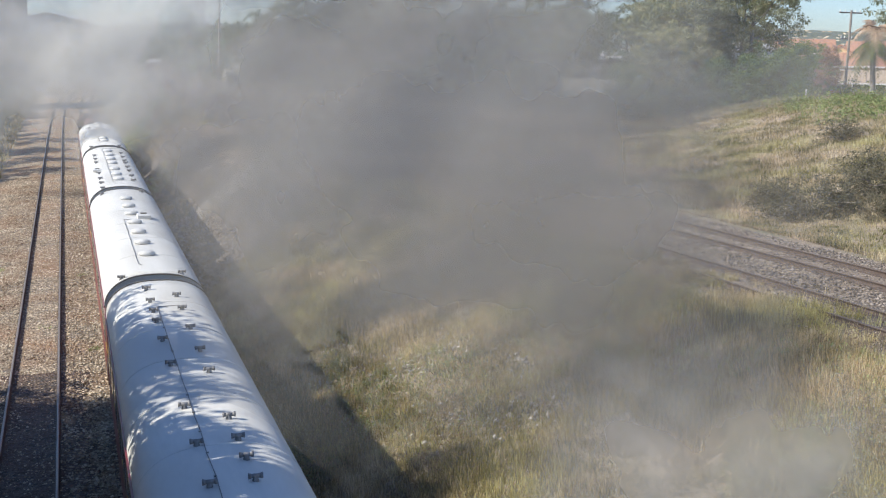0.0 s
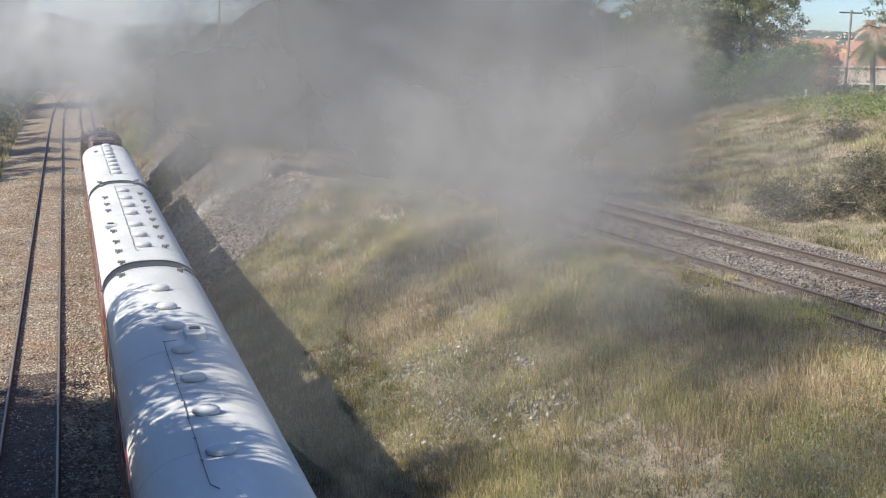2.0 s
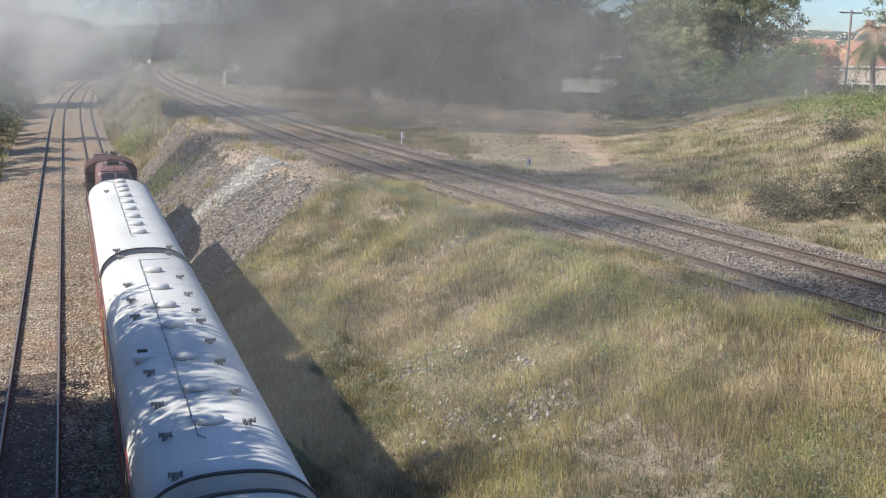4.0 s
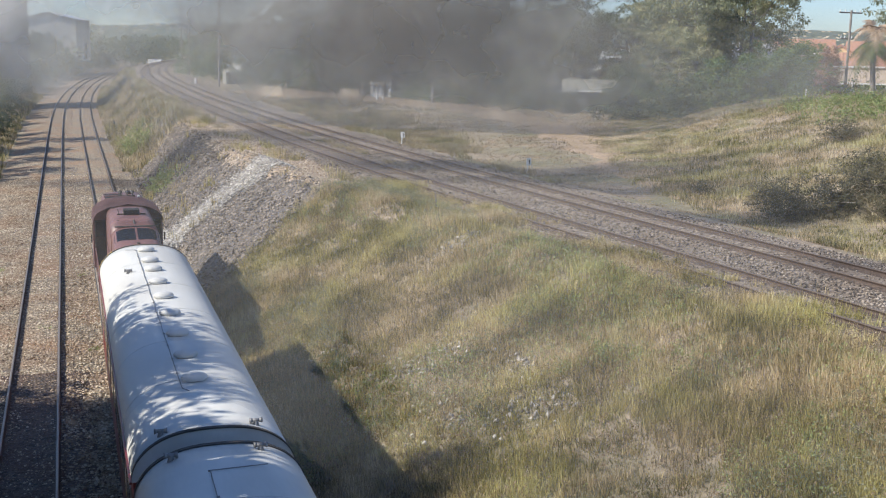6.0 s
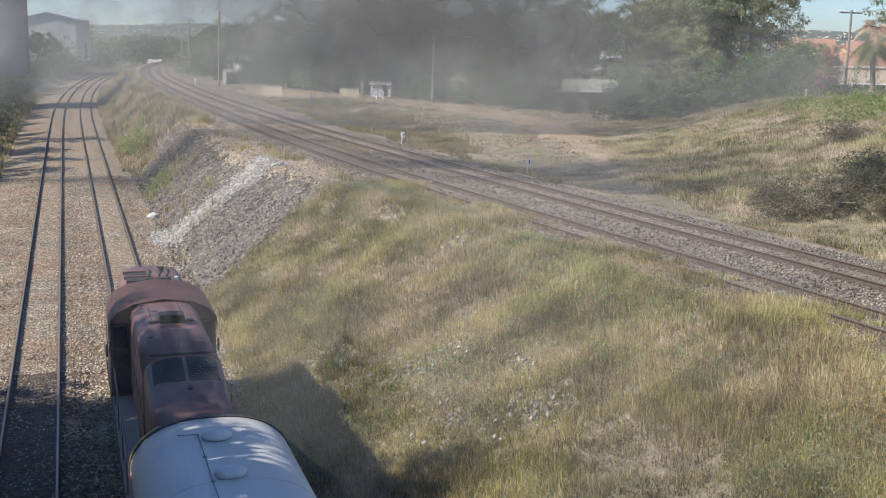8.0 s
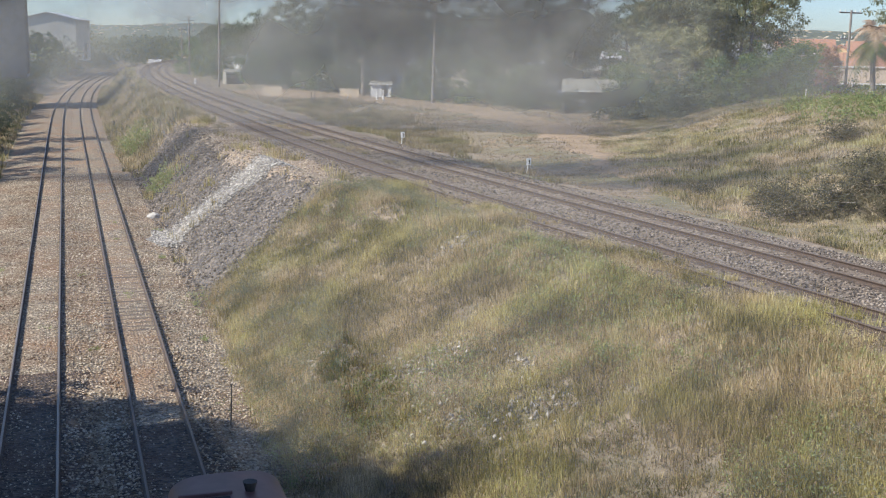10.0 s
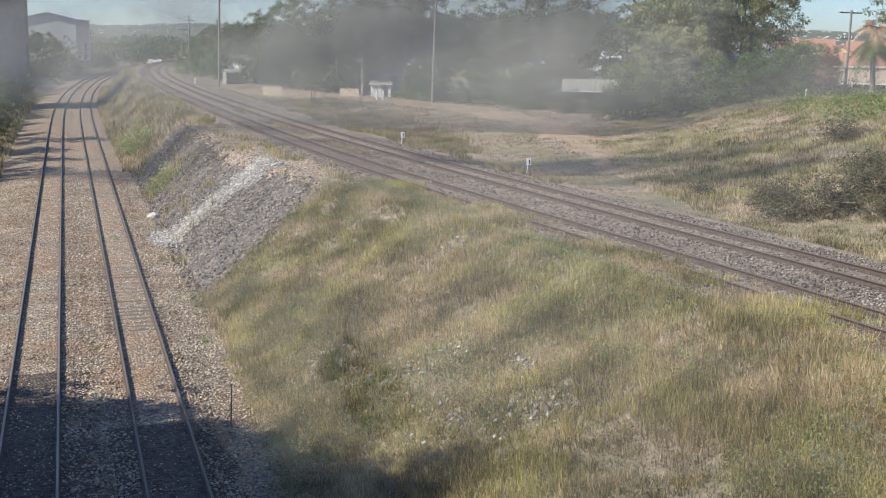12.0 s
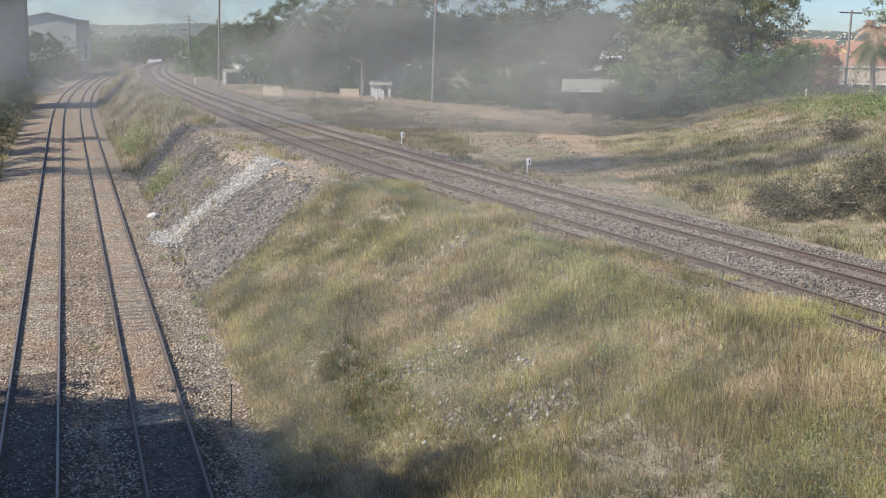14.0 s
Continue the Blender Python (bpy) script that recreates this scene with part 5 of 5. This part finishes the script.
# ---- buildings ----
def gable(name, w, d, eave, ridge, wall_m, roof_m, label, over=0.4, category="house"):
    """Gabled house; the ridge runs along local x, the origin is at the ground in the middle."""
    h = tagged(new(name), label, category)
    bm = bmesh.new()
    out = [(-d / 2, -0.6), (d / 2, -0.6), (d / 2, eave), (0, ridge), (-d / 2, eave)]
    a = [bm.verts.new((-w / 2, y, z)) for y, z in out]
    b = [bm.verts.new((w / 2, y, z)) for y, z in out]
    for i in range(5):
        bm.faces.new((a[i], a[(i + 1) % 5], b[(i + 1) % 5], b[i]))
    bm.faces.new(a)
    bm.faces.new(b[::-1])
    part("wall", bm, wall_m, h)
    k = (ridge - eave) / (d / 2)
    for s in (-1, 1):
        bm = bmesh.new()
        q = [(-w / 2 - over, 0, ridge + 0.06), (w / 2 + over, 0, ridge + 0.06), (w / 2 + over, s * (d / 2 + over), eave - k * over + 0.06), (-w / 2 - over, s * (d / 2 + over), eave - k * over + 0.06)]
        lower = [bm.verts.new(v) for v in q]
        upper = [bm.verts.new((x, y, z + 0.12)) for x, y, z in q]
        bm.faces.new(lower)
        bm.faces.new(upper)
        for i in range(4):
            bm.faces.new((lower[i], lower[(i + 1) % 4], upper[(i + 1) % 4], upper[i]))
        roof = part("roof", bm, roof_m, h)
        if w < 16:
            for j in range(int(w / 0.5)):
                x = -w / 2 + 0.25 + j * 0.5
                cb = bmesh.new()
                cyl(cb, (x, 0.05 * s, ridge + 0.19), (x, s * (d / 2 + over), eave - k * over + 0.19), 0.045, seg=5)
                part("roof_rib", cb, roof_m, roof)
        part("gutter", bx((0, s * (d / 2 + over + 0.05), eave - k * over + 0.1), (w + 2 * over, 0.12, 0.13)), M_WHITE, h, "white gutter")
    return h


def add_window(h, x, y, z, w, ht, turn=0.0):
    m = pose(x, y, z, 0, 0, turn)
    f = part("window", bx((0, 0, 0), (w + 0.14, 0.1, ht + 0.14), 0.01, m), M_WHITE, h, "white-framed window")
    for s in (-1, 1):
        part("pane", bx((s * w / 4, -0.04, 0), (w / 2 - 0.05, 0.06, ht), 0, m), M_GLASS, f, "dark glass")
    return f


def set_house(h, x, y, z, turn):
    h.matrix_basis = pose(x, y, z, 0, 0, turn)
    return h


# cream houses on the bank: a low one with a veranda, a tiled one and a peach gable behind it
M_TAN = surf("tan_sheet_roof", (0.36, 0.28, 0.20), (0.46, 0.37, 0.27), 3, 0.7, bump=0.2, c3=(0.40, 0.31, 0.24), scale3=0.5, amount3=0.4)
M_PEACH = surf("peach_render", (0.72, 0.49, 0.25), (0.80, 0.57, 0.31), 4, 0.85, bump=0.15, c3=(0.62, 0.44, 0.28), scale3=0.5, amount3=0.4)
house = gable("cream_house", 5.2, 4.4, 2.0, 2.95, M_CREAM, M_TAN, "low cream house with a tan roof and white gutter")
add_window(house, -1.9, -2.22, 1.25, 0.8, 0.9)
# Flat dark panel on the wall stands in for the veranda's shade.
part("veranda_shade", bx((0.9, -2.23, 1.0), (2.9, 0.08, 1.7), 0.01), M_UNDER, house, "dark wall panel for the shade inside the veranda")
for x in (-0.5, 0.5, 1.5, 2.4):
    part("veranda_post", bx((x, -2.6, 0.95), (0.09, 0.09, 1.9), 0.01), M_WHITE, house, "white post")
part("veranda_beam", bx((0.95, -2.6, 1.92), (3.1, 0.1, 0.14), 0.02), M_WHITE, house, "white veranda beam")
set_house(house, 70.9, 95.4, 5.65, -36)
tiled = gable("tile_roof_house", 6.0, 4.4, 3.35, 4.4, M_CREAM, M_TERRA, "cream house with a faded terracotta roof and white fascia")
add_window(tiled, -1.4, -2.22, 2.6, 1.0, 0.7)
set_house(tiled, 73.9, 100.0, 5.75, -36)
upper = gable("gabled_house", 6.0, 2.6, 3.55, 4.45, M_PEACH, M_TERRA, "peach gabled house rising behind the lower roofs", 0.15)
set_house(upper, 74.6, 103.5, 6.45, 54)
far1 = gable("tile_roof_house", 11, 8, 3.2, 5.0, M_CREAM, M_TERRA, "far house with a wide orange tiled roof")
add_window(far1, -2, -4.02, 1.8, 1.4, 1.2)
add_window(far1, 2, -4.02, 1.8, 1.4, 1.2)
set_house(far1, 102, 153, 6.6, -30)
far2 = gable("tile_roof_house", 9, 7, 3.0, 4.6, M_CREAM, M_TERRA, "far house with a dull red tiled roof")
add_window(far2, 0, -3.52, 1.7, 1.4, 1.2)
set_house(far2, 115, 150, 6.8, -40)
for x, y, z, w, turn in ((60.5, 142, 4.6, 9, -15), (68, 133, 5.2, 10, -30), (45, 172, 3.4, 10, 10), (73, 122, 6.2, 9, -20), (33, 215, 3.0, 10, 20)):
    h = gable("weatherboard_house", w, 7, 3.0, 4.7, M_WHITE, M_SHEDROOF, "white weatherboard house glimpsed behind trees")
    for k in (-0.3, 0.0, 0.3):
        add_window(h, k * w, -3.52, 1.7, 1.2, 1.2)
    set_house(h, x, y, z, turn)

garage = gable("garden_shed", 5.6, 4.2, 1.9, 2.9, M_SHADESHED, M_SHED, "small grey metal shed under trees, walls coloured dark for shade", 0.3, "shed")
part("shed_door", bx((0.4, -2.13, 0.9), (1.6, 0.06, 1.7), 0.01), M_UNDER, garage, "dark door")
set_house(garage, 54.6, 119.6, 3.9, -24)
hut = gable("white_hut", 2.6, 2.0, 1.5, 1.75, M_WHITE, M_SHED, "small white trackside hut with a low grey roof", 0.2, "hut")
part("hut_door", bx((0.5, -1.03, 0.7), (0.7, 0.06, 1.3), 0.01), M_UNDER, hut, "dark door")
set_house(hut, 38.8, 149, 3.75, -25)
low = gable("grey_lean_to", 2.8, 2.2, 1.7, 2.1, M_SHED, M_SHED, "low grey lean-to by the far trees", 0.2, "shed")
set_house(low, 26.0, 196, 3.5, 8)

# big sheds beside the line


def works_shed(name, w, d, eave, ridge, label, door, wall_m):
    s = gable(name, w, d, eave, ridge, wall_m, M_SHEDROOF, label, 0.5, "industrial shed")
    for i in range(int(w / 0.9)):
        part("wall_rib", bx((-w / 2 + 0.45 + i * 0.9, -d / 2 - 0.03, eave / 2), (0.1, 0.06, eave)), wall_m, s)
    for i in range(int(d / 0.9)):
        part("wall_rib", bx((w / 2 + 0.03, -d / 2 + 0.45 + i * 0.9, eave / 2), (0.06, 0.1, eave)), wall_m, s)
    part("shed_door", bx((door, -d / 2 - 0.08, 2.2), (4, 0.1, 4.4), 0.02), M_UNDER, s, "dark shed door")
    return s


sa = works_shed("works_shed", 16, 12, 11.4, 15.0, "tall grey corrugated shed with a pale roof", -3, M_SHADESHED)
set_house(sa, -11.4, 198, 5.0, 90)
sb = works_shed("works_shed", 30, 14.5, 10.7, 12.4, "long pale corrugated works shed behind bushes", 4, M_PALESHED)
set_house(sb, -1.9, 352, 4.0, 82)

# ---- poles, posts, signs ----


def pole(x, y, z, height, arms, label, r=0.17, lean=0.6):
    t = tagged(new("utility_pole"), label, "utility pole", group="utility poles")
    bm = bmesh.new()
    cyl(bm, (0, 0, -0.5), (0, 0, height), r, r * 0.7, 12)
    part("post", bm, M_POLE, t, smooth=False)
    for k, (zz, w) in enumerate(arms):
        a = part("crossarm", bx((0, 0.16, height - zz), (w, 0.1, 0.12), 0.01), M_POLE, t)
        for s in (-0.9, -0.45, 0.45, 0.9):
            bm = bmesh.new()
            cyl(bm, (s * w / 2, 0.16, height - zz + 0.05), (s * w / 2, 0.16, height - zz + 0.25), 0.045, 0.03, 8)
            part("insulator", bm, M_WHITE, a, "pale insulator")
    t.matrix_basis = pose(x, y, z, 0, lean, 0)
    return t


pole(41.2, 134.6, 3.7, 15.0, ((0.6, 2.0),), "tall weathered timber pole beside the trees", 0.2, 1.3)
pole(22.1, 182.4, 3.6, 15.5, ((0.6, 2.0), (1.6, 2.0)), "tall timber pole at the curve of the branch", 0.19, 1.2)
pole(22.3, 229, 3.6, 11.2, ((0.4, 1.8), (1.0, 2.2)), "distant timber pole with crossarms", 0.16, 0.5)
pole(64.1, 88, 6.9, 7.1, ((0.2, 2.2), (2.4, 1.6)), "timber street pole with crossarms above the houses", 0.13, 1.0)
pole(24.0, 262, 3.6, 9.0, ((0.4, 1.8),), "faint far timber pole", 0.14, 0.5)


def stick(name, x, y, z, h, r, material, label, category="post"):
    bm = bmesh.new()
    cyl(bm, (0, 0, -0.3), (0, 0, h), r, r * 0.9, 8)
    box(bm, (0, 0, h), (r * 2.4, r * 2.4, 0.03))
    ob = tagged(part(name, bm, material), label, category, group="line-side posts")
    ob.matrix_basis = pose(x, y, z, random.uniform(-2, 2), random.uniform(-2, 2), random.uniform(0, 90))


stick("steel_post", 4.3, 34.2, -0.35, 1.35, 0.025, M_UNDER, "thin dark steel post in the ballast edge")
for x, y in ((35.5, 138.6), (36.2, 138.4)):
    stick("white_post", x, y, 3.7, 1.25, 0.13, M_WHITE, "short thick white post on the dirt")
for x, y, h in ((44.7, 107.2, 1.3), (47.6, 110.6, 1.45)):
    stick("fence_post", x, y, float(land(x, y)), h, 0.07, M_POLE, "grey timber fence post")
for x, y in ((26.9, 135.3), (27.3, 135.6)):
    stick("fence_post", x, y, 3.6, 1.3, 0.05, M_UNDER, "thin dark steel fence post")
stick("white_post", 18.8, 184.8, 3.7, 0.95, 0.12, M_WHITE, "white post beside the branch curve")
stick("timber_stake", 14.9, 48.0, 3.6, 1.1, 0.03, M_POLE, "thin leaning timber stake in the grass")
stick("cable_marker", 5.3, 146.0, -0.3, 1.3, 0.09, M_UNDER, "dark line-side cable marker post")
stick("white_post", 57.5, 84, float(land(57.5, 84)), 0.8, 0.05, M_WHITE, "small white peg in the scrub")


def marker(x, y, z, h):
    t = tagged(new("trackside_sign"), "small white trackside sign on a pale post", "sign", group="trackside signs")
    bm = bmesh.new()
    knee = (-0.05, 0, h * 0.45)
    cyl(bm, (-0.17, 0, -0.3), knee, 0.03, seg=8)
    cyl(bm, knee, (0.02, 0, h), 0.03, seg=8)
    part("post", bm, M_WHITE, t)
    p = part("plate", bx((0.02, -0.05, h - 0.17), (0.27, 0.03, 0.42), 0.01), M_WHITE, t)
    part("bar", bx((0.05, -0.07, h - 0.19), (0.07, 0.012, 0.26)), M_UNDER, p, "dark bar")
    t.matrix_basis = pose(x, y, z, 0, -2, -15)


marker(22.9, 82.0, 3.55, 0.95)
marker(25.2, 63.3, 3.5, 0.95)

bm = bmesh.new()
for k in range(9):
    box(bm, (k * 0.28, 0.02 * (k % 2), 0.55 + 0.03 * math.sin(k * 2)), (0.27, 0.05, 1.1), 0.01)
fence = tagged(part("panel_fence", bm, M_CREAM), "short run of pale fence panels under trees", "fence")
fence.matrix_basis = pose(24.0, 151.5, 3.7, 0, 0, -28)
fence2 = tagged(new("panel_fence", fence.data), "pale broken fence panels by the hut", "fence")
fence2.matrix_basis = pose(33.6, 150, 3.55, 0, 0, -25)
wall_bm = bmesh.new()
for k in range(26):
    box(wall_bm, (k * 0.42, 0, 0.25), (0.40, 0.12, 0.5), 0.015)
box(wall_bm, (5.2, 0, 0.53), (11.0, 0.16, 0.06), 0.01)
gw = tagged(part("garden_wall", wall_bm, M_WHITE), "low white garden wall in front of the house", "wall")
gw.matrix_basis = pose(62.6, 84.9, 6.3, 0, 0, -25)
t = tagged(new("picket_fence"), "white picket fence beside the house", "fence")
for k in range(14):
    part("picket", bx((k * 0.2, 0, 0.4), (0.08, 0.03, 0.8), 0.01), M_WHITE, t)
part("fence_rail", bx((1.3, 0.03, 0.3), (2.8, 0.03, 0.08)), M_WHITE, t)
part("fence_rail", bx((1.3, 0.03, 0.6), (2.8, 0.03, 0.08)), M_WHITE, t)
t.matrix_basis = pose(62.6, 86.4, 6.55, 0, 0, -25)

# a pale vehicle far along the line
t = tagged(new("white_van"), "white van parked far along the railway", "van")
part("body", bx((0, 0, 1.35), (2.0, 4.6, 1.7), 0.25), M_WHITE, t)
part("windscreen", bx((0, -2.28, 1.75), (1.6, 0.1, 0.6), 0.05), M_GLASS, t, "dark windscreen")
for sx in (-0.85, 0.85):
    for sy in (-1.4, 1.4):
        bm = bmesh.new()
        cyl(bm, (sx - 0.1, sy, 0.35), (sx + 0.1, sy, 0.35), 0.35, seg=14)
        part("wheel", bm, M_BLACK, t)
t.matrix_basis = pose(29.6, 420, float(land(29.6, 420)), 0, 0, 70)

# ---- distant hills with a scatter of houses ----


def hills(name, x0, x1, dist, base, tall, seed, label):
    n, rows = 90, 9
    V = []
    for j in range(rows):
        for i in range(n + 1):
            x = x0 + (x1 - x0) * i / n
            top = tall * (0.92 + 0.06 * math.sin(i * 0.13 + seed) + 0.06 * math.sin(i * 0.41 + seed * 2) + 0.02 * math.sin(i * 1.7))
            u = j / (rows - 1)
            V.append((x, dist + 500 * u, base + (top - base) * math.sin(u * math.pi / 2)))
    i = (np.arange(rows - 1)[:, None] * (n + 1) + np.arange(n)[None, :]).ravel()
    tagged(new(name, from_arrays(name, V, np.stack([i, i + 1, i + n + 2, i + n + 1], -1), M_HILL, True)), label, "hills", kind="structure")


def hill_top(i, tall, seed):
    return tall * (0.92 + 0.06 * math.sin(i * 0.13 + seed) + 0.06 * math.sin(i * 0.41 + seed * 2) + 0.02 * math.sin(i * 1.7))


hills("backdrop_hills", -500, 900, 1500, 0, 29, 1.0, "low wooded hills on the horizon")
hills("backdrop_ridge", 700, 2400, 1400, 0, 33, 4.3, "low ridge with houses on the horizon")
rs = np.random.RandomState(8)
bm = bmesh.new()
for k in range(420):
    first = k < 280
    xx = rs.uniform(-50, 480) if first else rs.uniform(900, 1300)
    u = rs.uniform(0.05, 0.95)
    x0, x1, dist, tall, seed = (-500, 900, 1500, 29, 1.0) if first else (700, 2400, 1400, 33, 4.3)
    z = hill_top((xx - x0) / (x1 - x0) * 90, tall, seed) * math.sin(u * math.pi / 2)
    box(bm, (xx, dist + 500 * u, z), (rs.uniform(1.8, 3.8), 6, rs.uniform(1.2, 2.3)))
tagged(part("far_town", bm, M_CREAM), "scatter of pale houses on the far hills", "houses", kind="stuff")


# ---- smoke from the train, in soft drifting pieces ----
SMOKE = []
S_HAZE = smoke_mat("thin_haze", (0.385, 0.38, 0.365), 0.56, 0.05, 0.10, 0.50)
S_FAR = smoke_mat("far_haze", (0.50, 0.495, 0.475), 0.36, 0.05, 0.10, 0.50)
S_FAINT = smoke_mat("faint_haze", (0.44, 0.43, 0.415), 0.20, 0.12, -0.3, 0.55)
S_DARK = smoke_mat("dark_smoke", (0.27, 0.26, 0.245), 0.86, 0.16, 0.15, 0.50)
S_PALE = smoke_mat("pale_smoke", (0.66, 0.645, 0.61), 0.85, 0.10, 0.15, 0.52)
S_THIN = smoke_mat("thin_pale_smoke", (0.46, 0.445, 0.42), 0.62, 0.30, 0.15, 0.55)
S_MURK = smoke_mat("brown_smoke", (0.20, 0.188, 0.172), 0.72, 0.22, 0.12, 0.50)

S_BANK = smoke_mat("old_smoke", (0.42, 0.42, 0.415), 0.85, 0.03, 0.05, 0.45)
S_SOOT = smoke_mat("sooty_smoke", (0.14, 0.13, 0.12), 0.82, 0.16, 0.12, 0.55)


def wisp(material, course, size, seed, label):
    """A lumpy veil of smoke, size wide and high, that drifts along its course of times and places."""
    n = 28
    V, UV = [], []
    for j in range(n + 1):
        for i in range(n + 1):
            u, v = 0.9 * (2 * i / n - 1), 0.9 * (2 * j / n - 1)
            x, z = u * math.sqrt(1 - v * v / 2), v * math.sqrt(1 - u * u / 2)
            p = Vector((x * size[0], 0, z * size[1]))
            bulge = 0.12 * size[0] * (x * x + z * z) + 0.14 * min(size) * noise.fractal((p.x * 0.12 + seed, p.z * 0.12, seed * 1.7), 1.0, 2.0, 3)
            V.append((p.x, bulge, p.z))
            UV.append((x, z))
    i = (np.arange(n)[:, None] * (n + 1) + np.arange(n)[None, :]).ravel()
    F = np.stack([i, i + 1, i + n + 2, i + n + 1], -1)
    me = from_arrays("smoke", V, F, material, True)
    lay = me.uv_layers.new(name="rim")
    lay.data.foreach_set("uv", np.array(UV, dtype=np.float32)[F.ravel()].ravel())
    ob = tagged(new("smoke", me), label, "smoke", group="drifting smoke", kind="stuff")
    SMOKE.append((ob, course))


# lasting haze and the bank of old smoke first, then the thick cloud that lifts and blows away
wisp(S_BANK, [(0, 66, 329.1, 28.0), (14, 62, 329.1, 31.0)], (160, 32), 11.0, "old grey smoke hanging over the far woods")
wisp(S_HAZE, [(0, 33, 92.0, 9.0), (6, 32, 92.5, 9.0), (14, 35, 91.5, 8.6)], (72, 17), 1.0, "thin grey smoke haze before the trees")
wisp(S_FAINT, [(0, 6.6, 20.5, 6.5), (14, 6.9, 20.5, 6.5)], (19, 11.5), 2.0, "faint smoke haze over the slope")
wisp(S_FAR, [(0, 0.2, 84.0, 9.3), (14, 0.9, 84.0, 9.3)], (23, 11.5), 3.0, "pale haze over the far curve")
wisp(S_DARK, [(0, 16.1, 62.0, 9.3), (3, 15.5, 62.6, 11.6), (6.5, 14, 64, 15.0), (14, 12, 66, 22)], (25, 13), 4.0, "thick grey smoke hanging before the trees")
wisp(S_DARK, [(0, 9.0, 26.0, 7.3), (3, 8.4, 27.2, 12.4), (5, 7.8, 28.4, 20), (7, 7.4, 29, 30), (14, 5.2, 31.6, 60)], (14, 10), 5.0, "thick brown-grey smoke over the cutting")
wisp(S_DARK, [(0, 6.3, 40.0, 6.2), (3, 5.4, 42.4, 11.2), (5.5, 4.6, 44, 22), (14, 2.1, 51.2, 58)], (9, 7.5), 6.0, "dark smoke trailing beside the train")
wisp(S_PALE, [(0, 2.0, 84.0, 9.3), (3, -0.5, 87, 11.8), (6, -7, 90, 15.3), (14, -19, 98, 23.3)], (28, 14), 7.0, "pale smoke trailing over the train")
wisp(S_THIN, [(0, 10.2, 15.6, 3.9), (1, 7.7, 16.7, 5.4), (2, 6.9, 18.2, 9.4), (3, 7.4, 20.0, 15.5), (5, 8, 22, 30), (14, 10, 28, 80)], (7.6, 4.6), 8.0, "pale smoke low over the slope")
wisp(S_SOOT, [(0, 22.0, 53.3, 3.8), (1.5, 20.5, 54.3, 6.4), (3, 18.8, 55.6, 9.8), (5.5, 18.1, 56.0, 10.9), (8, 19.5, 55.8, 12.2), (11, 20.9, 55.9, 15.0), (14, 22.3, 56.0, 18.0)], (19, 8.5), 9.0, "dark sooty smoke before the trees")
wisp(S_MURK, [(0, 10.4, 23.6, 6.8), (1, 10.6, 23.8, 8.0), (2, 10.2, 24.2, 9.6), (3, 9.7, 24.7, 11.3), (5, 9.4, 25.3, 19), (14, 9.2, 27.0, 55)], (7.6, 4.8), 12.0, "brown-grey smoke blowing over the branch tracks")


# ---- what moves ----
def motions():
    for thing, y0 in TRAIN:
        walk(thing, [(0.0, pose(MAIN_X[1], y0, 0)), (14.0, pose(MAIN_X[1], y0 - SPEED * 14.0, 0))])
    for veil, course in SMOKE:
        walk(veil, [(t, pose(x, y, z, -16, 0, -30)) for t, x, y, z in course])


motions()
